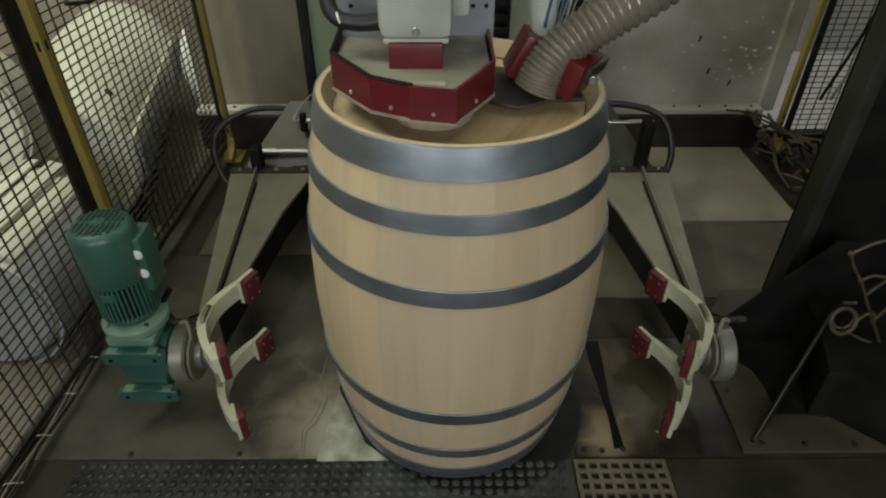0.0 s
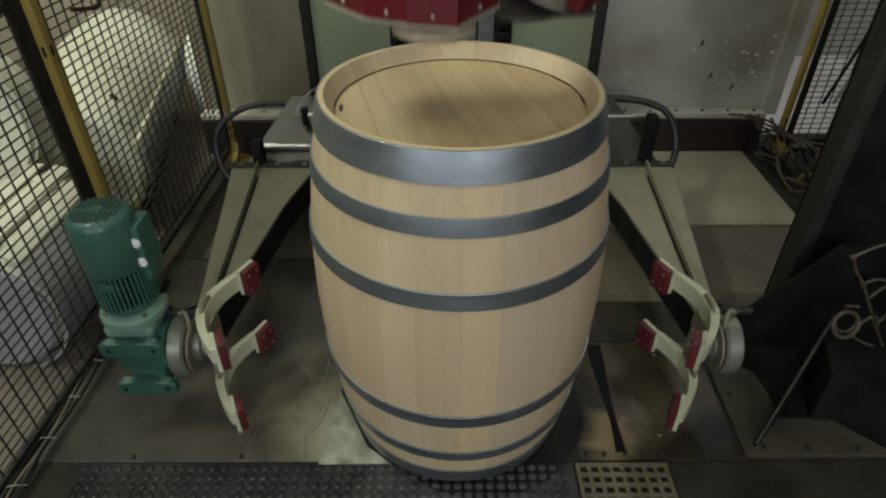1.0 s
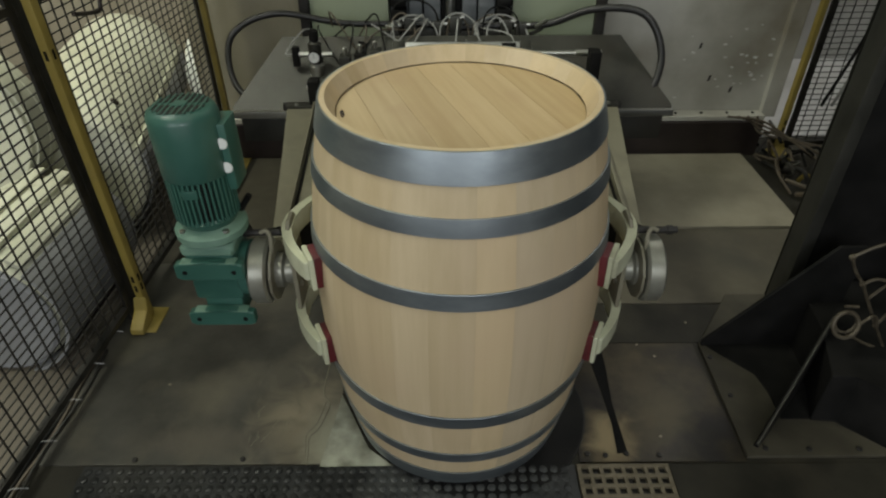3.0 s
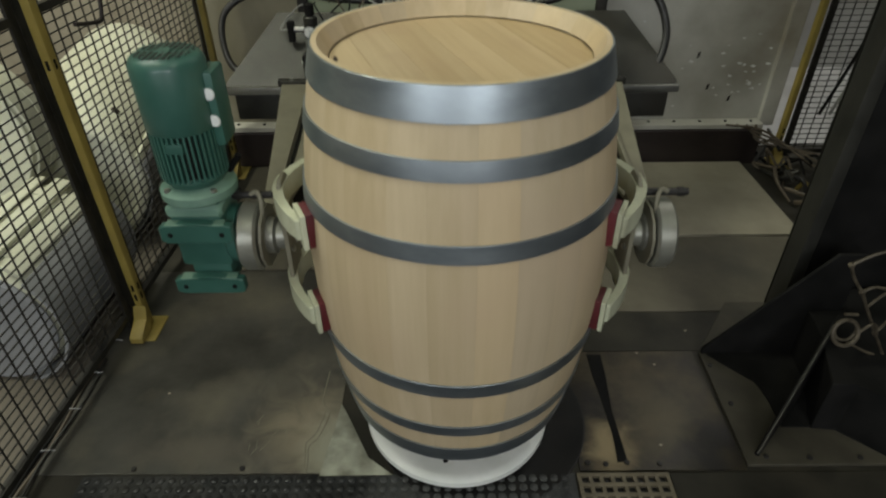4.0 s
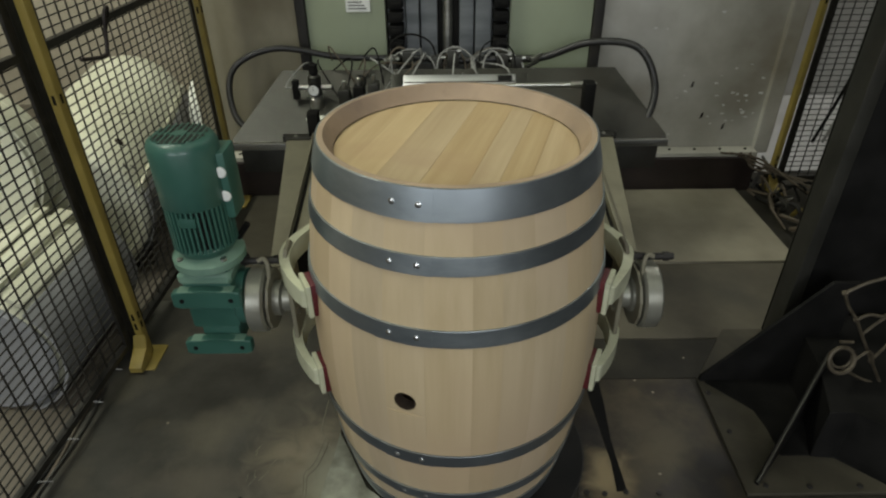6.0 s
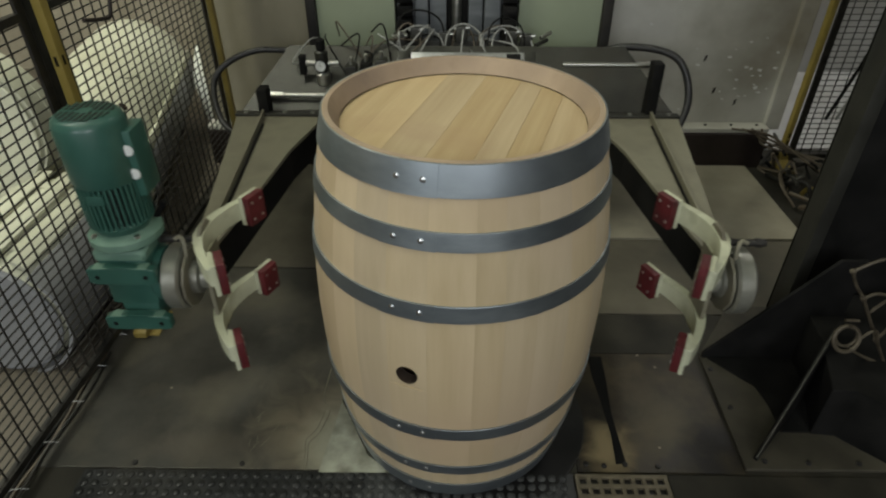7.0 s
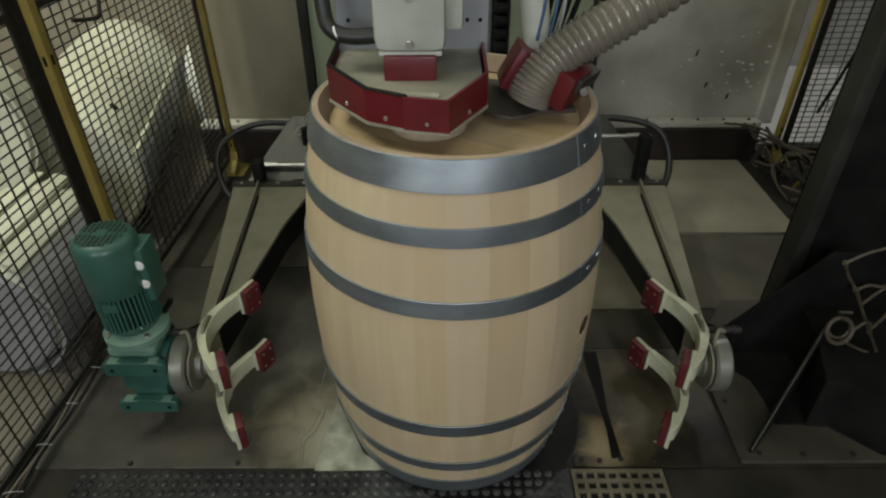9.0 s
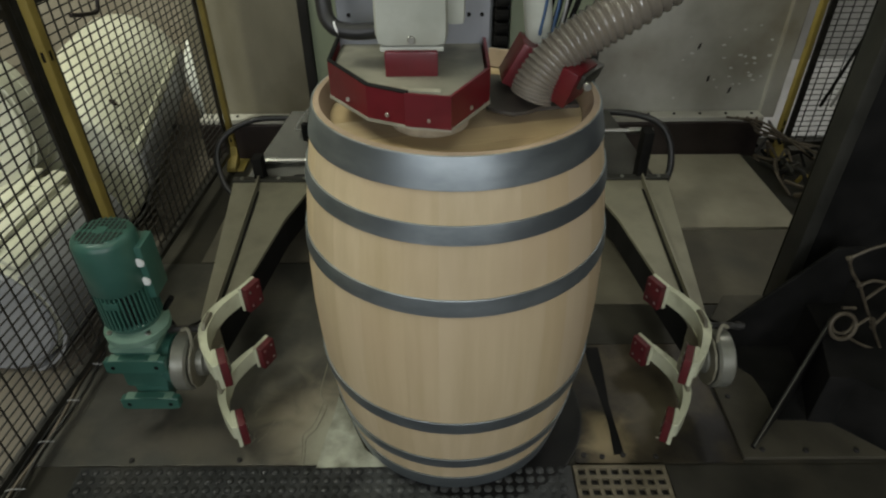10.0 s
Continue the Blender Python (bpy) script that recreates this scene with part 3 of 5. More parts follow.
def head_board(x0, x1, r, z0, z1):
    pts = []
    for k in range(7):
        x = x0 + (x1 - x0) * k / 6
        pts.append((x, -math.sqrt(max(r * r - x * x, 1e-6))))
    for k in range(7):
        x = x1 + (x0 - x1) * k / 6
        pts.append((x, math.sqrt(max(r * r - x * x, 1e-6))))
    return prism(pts, z0, z1)


RIV = bpy.data.meshes.new("rivet")
bm = lathe([(0, 0.0032), (0.0035, 0.0028), (0.006, 0.001), (0.006, -0.002)], 12)
finish(bm, True)
bm.to_mesh(RIV)
bm.free()
RIV.materials.append(RIVET)


def barrel(m, label, group, wood, board, seed):
    rng = random.Random(seed)
    top = empty("wine_barrel", m, label, "barrel", group)
    widths = [rng.uniform(0.72, 1.25) for _ in range(27)]
    widths[0] = 1.08
    total = sum(widths)
    a = radians(109) - math.pi * widths[0] / total
    for k, w in enumerate(widths):
        b = a + 2 * math.pi * w / total
        part("stave", stave(a, b, k == 0), wood, top, "oak stave with the round bung hole" if k == 0 else "", True, 35)
        if k == 0:
            part("bung_hole", bung_bore(radians(109)), OAK_IN, top, "darkened wall of the bung")
        a = b
    for low in (False, True):
        for d0, d1 in ((0.0, 0.060), (0.124, 0.162), (0.278, 0.317)) if low else ((0.0, 0.060), (0.120, 0.158), (0.277, 0.316)):
            h = part("hoop", hoop(d0, d1, low), HOOP, top, "", True, 22)
            z = (HALF - (d0 + d1) / 2) * (-1 if low else 1)
            for az in (104, 113.5):
                turn = Matrix.Rotation(radians(az), 4, "Z") @ Matrix.Translation((girth(z) + 0.0051, 0, z)) @ ALONG_X
                shared("rivet", RIV, h, turn)
        turn = Matrix.Rotation(radians(19 if not low else 17), 4, "Z")
        edges, x = [-0.262], -0.262
        while x < 0.2:
            x += rng.uniform(0.05, 0.095)
            edges.append(min(x, 0.262))
        edges[-1] = 0.262
        z0, z1 = (HALF - 0.062, HALF - 0.0375) if not low else (-HALF + 0.0375, -HALF + 0.062)
        for x0, x1 in zip(edges, edges[1:]):
            ob = part("head_board", head_board(x0 + 0.0003, x1 - 0.0003, 0.2625, z0, z1), board, top, "", False)
            ob.matrix_basis = turn
        if low:
            part("chime", lathe([(R_END - 0.0008, -HALF), (R_END - 0.001, -HALF - 0.0006), (R_END - 0.0118, -HALF - 0.0006), (0.2618, -HALF + 0.0342), (0.2628, -HALF + 0.0348)], 64), OAK_WORN, top, "dull unsanded rim of the barrel")
        if not low:
            mark = part("knot", prism([(0, -0.022), (0.005, -0.008), (0.0045, 0.012), (0.001, 0.022), (-0.004, 0.008), (-0.0035, -0.01)], 0, 0.0006), OAK_IN, top, "dark knot mark in the head", False)
            mark.matrix_basis = pose(-0.245, -0.045, z1 + 0.0002, 0, 0, 12)
    return top


main_barrel = barrel(pose(0, 0, 0.525), "new pale oak wine barrel with six galvanised hoops on the turntable", "", OAK, OAK_HEAD, 3)


def drum(m, r, length, label, jacket=True):
    """A rounded pale drum lying along y, near end at the origin."""
    top = empty("storage_drum", m, label, "drum", "drums stored behind the fence")
    b = 0.04
    prof = [(0, 0.012), (r - 0.07, 0.012), (r - 0.06, 0.0), (r - 0.02, 0.0), (r - 0.006, 0.012), (r, b), (r + 0.008, length * 0.3), (r + 0.008, length * 0.7), (r, length - b), (r - 0.02, length - 0.03), (r - b, length - 0.012), (0, length - 0.012)]
    part("shell", lathe(prof, 48, None, ALONG_Y), DRUM_PAINT, top, "", True, 60)
    for y in (0.10, length - 0.10):
        part("band", lathe([(r + 0.004, y - 0.02), (r + 0.011, y - 0.018), (r + 0.011, y + 0.018), (r + 0.004, y + 0.02)], 48, None, ALONG_Y), DRUM_PAINT, top, "raised pale band")
    part("bung", disc(0.018, r - 0.005, r + 0.0115, 0.001, 16, None, Matrix.Translation((0, length / 2 - 0.12, 0)) @ Matrix.Rotation(radians(38), 4, "Y")), OAK_IN, top, "small dark bung hole")
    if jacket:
        # grey skin paints the shaded lower side, with pale ribs above it
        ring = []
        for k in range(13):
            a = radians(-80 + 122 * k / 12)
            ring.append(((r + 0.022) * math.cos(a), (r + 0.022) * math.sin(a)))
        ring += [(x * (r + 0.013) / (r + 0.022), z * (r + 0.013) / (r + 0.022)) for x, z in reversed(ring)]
        part("jacket", prism(ring, -length + 0.005, 0.004, 0.001, None, Matrix.Rotation(radians(90), 4, "X")), DRUM_SHADE, top, "grey skin painting shade on the lower side", True)
        for deg in (52, 72, 92):
            part("rib", box(r + 0.006, r + 0.022, 0.02, length - 0.02, -0.026, 0.026, 0.006, None, Matrix.Rotation(radians(-deg), 4, "Y")), DRUM_PAINT, top, "pale lengthwise rib")
    return top


low_drum = drum(pose(-1.425, 0.15, 0.232), 0.222, 0.52, "pale ribbed drum, lower side greyed as shade, behind the fence")
part("end_plate", disc(0.214, -0.008, 0.010, 0.012, 40, None, ALONG_Y), DRUM_SHADE, low_drum, "grey round end plate")
part("block", box(-0.14, 0.14, 0.06, 0.46, -0.228, -0.16, 0.006), BEAM, low_drum, "dark wooden block")

# long pale cask lying behind the fence, turned a little from the fence's line
cask = empty("storage_cask", pose(-1.50, 0.86, 0.305, 0, 0, 12.6), "long pale cream cask lying behind the fence, lower side greyed as shade", "drum", "drums stored behind the fence")
CASK_R, CASK_L = 0.285, 1.36
prof = [(0, 0.02), (CASK_R - 0.035, 0.02), (CASK_R - 0.03, 0.0), (CASK_R - 0.008, 0.0), (CASK_R, 0.012)]
prof += [(CASK_R + 0.012 * math.sin(math.pi * k / 8), CASK_L * k / 8) for k in range(1, 8)]
prof += [(CASK_R, CASK_L - 0.012), (CASK_R - 0.008, CASK_L), (CASK_R - 0.03, CASK_L), (0, CASK_L - 0.02)]
part("shell", lathe(prof, 56, None, ALONG_Y), DRUM_END, cask, "", True, 60)
# the same grey skin colours the cask's lower side as shaded
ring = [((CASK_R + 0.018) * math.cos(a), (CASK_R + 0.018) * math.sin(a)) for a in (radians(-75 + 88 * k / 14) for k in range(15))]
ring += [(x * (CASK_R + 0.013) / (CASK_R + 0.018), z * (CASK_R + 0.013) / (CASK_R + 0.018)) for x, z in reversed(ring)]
part("jacket", prism(ring, -CASK_L + 0.01, -0.01, 0.001, None, Matrix.Rotation(radians(90), 4, "X")), DRUM_SHADE, cask, "grey skin painting shade on the lower side", True)
part("edge_strip", box(CASK_R + 0.004, CASK_R + 0.020, 0.02, CASK_L - 0.02, -0.016, 0.016, 0.005, None, Matrix.Rotation(radians(-17), 4, "Y")), DRUM_PAINT, cask, "pale strip along the upper edge of the grey skin")
part("bung", disc(0.017, CASK_R + 0.001, CASK_R + 0.0115, 0.001, 16, None, Matrix.Translation((0, 0.22, 0)) @ Matrix.Rotation(radians(42), 4, "Y")), OAK_IN, cask, "small dark bung hole")
for y, deg, w, turn in ((0.52, 52, 0.10, 62), (0.57, 47, 0.06, 55), (0.60, 36, 0.12, 70), (0.10, 30, 0.035, 20), (0.06, 36, 0.03, -40)):
    part("scuff", box(-w / 2, w / 2, -0.004, 0.004, 0, 0.0012, 0, None, Matrix.Translation((0, y, 0)) @ Matrix.Rotation(radians(90 - deg), 4, "Y") @ Matrix.Translation((0, 0, CASK_R + 0.0095)) @ Matrix.Rotation(radians(turn), 4, "Z")), GREY_STEEL, cask, "dark scuff mark", False)
for y in (0.15, 1.1):
    part("chock", box(-0.20, 0.20, y, y + 0.10, -0.304, -0.21, 0.005), BEAM, cask, "dark wooden chock")

# white film bag and dark bundle between the cask and the wall
bag = bmesh.new()
bmesh.ops.create_icosphere(bag, subdivisions=4, radius=1.0)
rng = random.Random(17)
waves = [(Vector((rng.uniform(-5, 5), rng.uniform(-5, 5), rng.uniform(-5, 5))), rng.uniform(0, 6)) for _ in range(7)]
for v in bag.verts:
    f = 1 + 0.055 * sum(math.sin(w.dot(v.co) + p) for w, p in waves) / 2
    v.co = Vector((v.co.x * 0.095 * f, v.co.y * 0.14 * f, max(v.co.z * 0.27 * f, -0.262)))
thing("film_bag", bag, WHITE_DISC, "crumpled white plastic film bag standing on the floor", "bag").matrix_world = pose(-1.30, 1.98, 0.27, 0, 0, 15)

high = drum(pose(-1.715, 0.70, 0.60), 0.275, 0.12, "pale cream drum lid on a wooden block", False)
part("end_plate", disc(0.265, -0.006, 0.012, 0.004, 48, None, ALONG_Y), DRUM_END, high, "flat pale end plate")
part("block", box(-0.2, 0.2, 0.01, 0.11, -0.596, -0.25, 0.006), BEAM, high, "dark wooden block")

# ---------------------------------------------------------------- turntable
turntable = empty("turntable", pose(0, 0, 0.0), "white plastic turntable disc with dark screws under the barrel", "turntable")
part("disc", lathe([(0, 0.05), (0.245, 0.05), (0.258, 0.047), (0.266, 0.040), (0.266, 0.022), (0.25, 0.018), (0, 0.018)], 64), WHITE_DISC, turntable)
part("base", disc(0.21, 0.004, 0.018, 0.002, 40), DARK_STEEL, turntable)
for k in range(6):
    a = radians(60 * k + 20)
    shared("screw", DARK_BOLT, turntable, pose(0.205 * math.cos(a), 0.205 * math.sin(a), 0.046))
part("hub", disc(0.016, 0.046, 0.0515, 0.001, 16), DARK_STEEL, turntable, "dark centre hub")
for k in range(4):
    a = radians(90 * k + 10)
    part("screw", disc(0.005, 0.046, 0.0512, 0.0005, 8), DARK_STEEL, turntable).matrix_basis = pose(0.03 * math.cos(a), 0.03 * math.sin(a), 0)


# ---------------------------------------------------------------- lifting column
column = empty("lifting_column", pose(0, 0, 0), "sage-green machine column with grey rails and cable chains", "machine column")
part("panel", box(-0.616, -0.272, 1.56, 1.70, 0.0, 2.6, 0.006), SAGE, column, "sage-green sheet panel")
part("panel", box(0.272, 0.636, 1.56, 1.70, 0.0, 2.6, 0.006), SAGE, column, "sage-green sheet panel")
part("edge_post", box(-0.661, -0.618, 1.54, 1.70, 0.0, 2.6, 0.005), DARK_STEEL, column, "dark edge post")
part("edge_post", box(0.638, 0.682, 1.54, 1.70, 0.0, 2.6, 0.005), DARK_STEEL, column, "dark edge post")
part("back_plate", box(-0.272, 0.272, 1.62, 1.70, 0.0, 2.6), DARK_STEEL, column, "", False)
for x in (-0.225, 0.232):
    chain = bmesh.new()
    for k in range(44):
        z = 0.05 + 0.056 * k
        box(x - 0.032, x + 0.032, 1.515, 1.60, z, z + 0.044, 0.006, chain)
        box(x - 0.014, x + 0.026, 1.508, 1.52, z + 0.012, z + 0.03, 0.003, chain)
    part("cable_chain", chain, BLACK, column, "black plastic cable chain")
    part("chain_tray", box(x - 0.038, x + 0.038, 1.60, 1.618, 0, 2.6), GREY_RAIL, column, "", False)
for x0, x1, y in ((-0.182, -0.125, 1.555), (-0.118, -0.045, 1.575), (0.052, 0.115, 1.575), (0.122, 0.192, 1.555)):
    part("rail", box(x0, x1, y, 1.618, 0, 2.6, 0.006), GREY_RAIL, column, "grey vertical guide rail")
part("screw_spindle", disc(0.022, 0.0, 2.6, 0.003, 16, None, pose(0.0, 1.585, 0)), STEEL, column)
part("spindle_housing", box(-0.04, 0.045, 1.60, 1.62, 0, 2.6), BLACK, column, "", False)
part("name_plate", box(-0.44, -0.335, 1.552, 1.561, 0.93, 0.985, 0.001), LABEL_WHITE, column, "small white plate with unreadable print", False)
for k in range(3):
    part("print_bar", box(-0.43, -0.35 - 0.01 * k, 1.5505, 1.5525, 0.942 + 0.013 * k, 0.946 + 0.013 * k), GREY_STEEL, column, "", False)

# ---------------------------------------------------------------- lifting carriage (its origin is level with the gripper axis)
carriage = empty("lifting_carriage", pose(0, 0, 0.21), "grey steel lifting carriage with two clamping cylinders and air tubes", "machine carriage")
SLOPE = Matrix.Translation((0, 1.03, -0.02)) @ Matrix.Rotation(radians(38), 4, "X")
part("deck_plate", prism([(-0.86, 0), (0.86, 0), (0.86, 0.03), (0.69, 0.345), (-0.69, 0.345), (-0.86, 0.03)], -0.006, 0.006, 0.002, None, SLOPE), GREY_STEEL, carriage, "sloping grey steel deck plate", False)
part("front_lip", box(-0.862, 0.862, 1.012, 1.028, -0.035, -0.008, 0.003), STEEL, carriage, "bright front edge of the deck")
part("side_box", box(-0.84, -0.58, 1.05, 1.20, -0.15, -0.03, 0.006), GREY_STEEL, carriage, "steel side housing")
part("side_box", box(0.58, 0.84, 1.05, 1.20, -0.15, -0.03, 0.006), GREY_STEEL, carriage, "steel side housing")
part("cross_beam", box(-0.58, 0.58, 1.10, 1.30, -0.16, -0.04, 0.006), DARK_STEEL, carriage, "dark cross beam")
part("carriage_back", box(-0.30, 0.30, 1.30, 1.50, -0.20, 0.16, 0.008), DARK_STEEL, carriage, "dark slide block on the column")
part("guide_bar", box(-0.66, 0.66, 1.03, 1.055, -0.012, 0.016, 0.003), DARK_STEEL, carriage, "dark guide bar")


def cylinder(x0, x1, v, w0):
    body = part("cylinder", box(x0, x1, v - 0.050, v + 0.050, w0, w0 + 0.085, 0.005, None, SLOPE), ALU, carriage, "square aluminium air cylinder")
    for a, b in ((x0 - 0.05, x0), (x1, x1 + 0.045)):
        part("end_cap", box(a, b, v - 0.054, v + 0.054, w0 - 0.002, w0 + 0.088, 0.005, None, SLOPE), GREY_STEEL, body, "grey end cap")
    for k in (-0.018, 0.012):
        part("slot", box(x0 + 0.004, x1 - 0.004, v + k, v + k + 0.005, w0 + 0.0845, w0 + 0.0862, 0, None, SLOPE), DARK_STEEL, body, "", False)
    part("label", box(x1 - 0.07, x1 - 0.015, v + 0.018, v + 0.042, w0 + 0.0855, w0 + 0.0872, 0, None, SLOPE), BLACK, body, "small dark maker label", False)
    return body


cylinder(-0.180, 0.262, 0.195, 0.022)
cylinder(-0.235, 0.140, 0.048, 0.004)
part("pipe", tube([(-0.30, 1.11, 0.115), (0.30, 1.11, 0.115)], 0.006, 8), STEEL, carriage)

reg = part("pressure_regulator", disc(0.026, 0.0, 0.085, 0.006, 20, None, pose(-0.535, 1.17, 0.13)), GREY_STEEL, carriage, "grey air pressure regulator")
part("bowl", disc(0.028, -0.055, 0.0, 0.008, 20, None, pose(-0.535, 1.17, 0.13)), STEEL, reg)
part("knob", disc(0.018, 0.085, 0.13, 0.005, 16, None, pose(-0.535, 1.17, 0.13)), BLACK, reg, "black regulator knob")
part("gauge", disc(0.024, 0, 0.016, 0.003, 24, None, pose(-0.535, 1.143, 0.165) @ Matrix.Rotation(radians(90), 4, "X")), BLACK, reg, "small round pressure gauge")
part("gauge_face", disc(0.0205, 0.0161, 0.0168, 0.0002, 24, None, pose(-0.535, 1.143, 0.165) @ Matrix.Rotation(radians(90), 4, "X")), LABEL_WHITE, reg, "white gauge face")
part("needle", box(-0.5355, -0.534, 1.125, 1.1262, 0.165, 0.181), BLACK, reg, "", False)
part("fitting", tube([(-0.60, 1.17, 0.165), (-0.47, 1.17, 0.165)], 0.010, 10), STEEL, reg)
part("valve_handle", box(-0.625, -0.60, 1.155, 1.185, 0.12, 0.195, 0.004), BLACK, reg)
for k, x in enumerate((-0.42, -0.36, -0.30)):
    v = part("valve_block", box(x - 0.022, x + 0.022, 1.14, 1.20, 0.08 + 0.01 * k, 0.16 + 0.012 * k, 0.004), (GREY_STEEL, BLACK, GREY_STEEL)[k], carriage, "small air valve block")
    part("fitting", disc(0.008, 0, 0.03, 0.002, 10, None, pose(x, 1.17, 0.16 + 0.012 * k)), STEEL, v)
rng = random.Random(21)
for n in range(16):
    x0 = rng.uniform(-0.5, -0.2) if n % 2 else rng.uniform(-0.3, 0.32)
    x1 = x0 + rng.uniform(-0.18, 0.22)
    y0, y1 = rng.uniform(1.14, 1.24), rng.uniform(1.28, 1.42)
    z0, z1 = rng.uniform(0.10, 0.16), rng.uniform(0.16, 0.24)
    mid = ((x0 + x1) / 2 + rng.uniform(-0.08, 0.08), (y0 + y1) / 2, max(z0, z1) + rng.uniform(0.0, 0.07))
    part("air_tube", tube([(x0, y0, z0), mid, (x1, y1, z1)], 0.0035, 6), (CLEAR_TUBE, BLACK, CLEAR_TUBE, TAN_CABLE)[n % 4], carriage)
for x, y, z in ((-0.24, 1.36, 0.20), (-0.17, 1.38, 0.22), (0.23, 1.38, 0.21), (0.29, 1.36, 0.20), (0.02, 1.4, 0.22), (-0.05, 1.38, 0.2)):
    c = part("connector", box(x - 0.024, x + 0.024, y - 0.02, y + 0.02, z - 0.04, z + 0.03, 0.005), GREY_STEEL, carriage, "grey air connector block")
    part("fitting", tube([(x - 0.03, y - 0.01, z + 0.02), (x + 0.035, y - 0.015, z + 0.025)], 0.007, 8), STEEL, c)
hoses = []
for pts, r in (([(-0.02, 1.43, 0.20), (-0.19, 1.42, 0.21), (-0.45, 1.40, 0.22), (-0.72, 1.36, 0.27), (-0.895, 1.30, 0.20), (-0.88, 1.18, 0.05), (-0.74, 1.08, -0.03), (-0.63, 1.06, -0.05)], 0.013), ([(0.02, 1.43, 0.19), (0.21, 1.42, 0.20), (0.40, 1.40, 0.21), (0.58, 1.34, 0.285), (0.76, 1.26, 0.285), (0.83, 1.18, 0.15), (0.78, 1.10, 0.01), (0.68, 1.06, -0.04)], 0.015)):
    hoses.append(thing("cable_hose", tube(pts, r, 10, steps=10), RUBBER, "looped black rubber cable hose from column to gripper arm", "hose", "cable hoses"))
rng = random.Random(77)
for n in range(12):
    x0 = rng.uniform(-0.30, 0.22)
    w, top = rng.uniform(0.08, 0.24), rng.uniform(0.20, 0.31)
    y0 = rng.uniform(1.33, 1.42)
    part("air_tube", tube([(x0, y0 - 0.05, 0.15), (x0 + 0.1 * w, y0, top - 0.03), (x0 + 0.5 * w, y0 + 0.02, top), (x0 + 0.9 * w, y0, top - 0.04), (x0 + w, y0 - 0.04, 0.15)], rng.uniform(0.003, 0.0045), 6), (BLACK, CLEAR_TUBE, TAN_CABLE)[n % 3], carriage)
for x in (-0.27, 0.335):
    for k in range(3):
        part("fitting", tube([(x - 0.03 + 0.02 * k, 1.33, 0.16 + 0.03 * k), (x + 0.03 + 0.012 * k, 1.36, 0.175 + 0.03 * k)], 0.009, 8, raw=True), (STEEL, GREY_STEEL, STEEL)[k], carriage)
part("tie", tube([(-0.56, 1.36, 0.20), (-0.60, 1.30, 0.22), (-0.66, 1.2, 0.16), (-0.6, 1.17, 0.17)], 0.003, 6), CLEAR_TUBE, carriage, "thin grey tube")


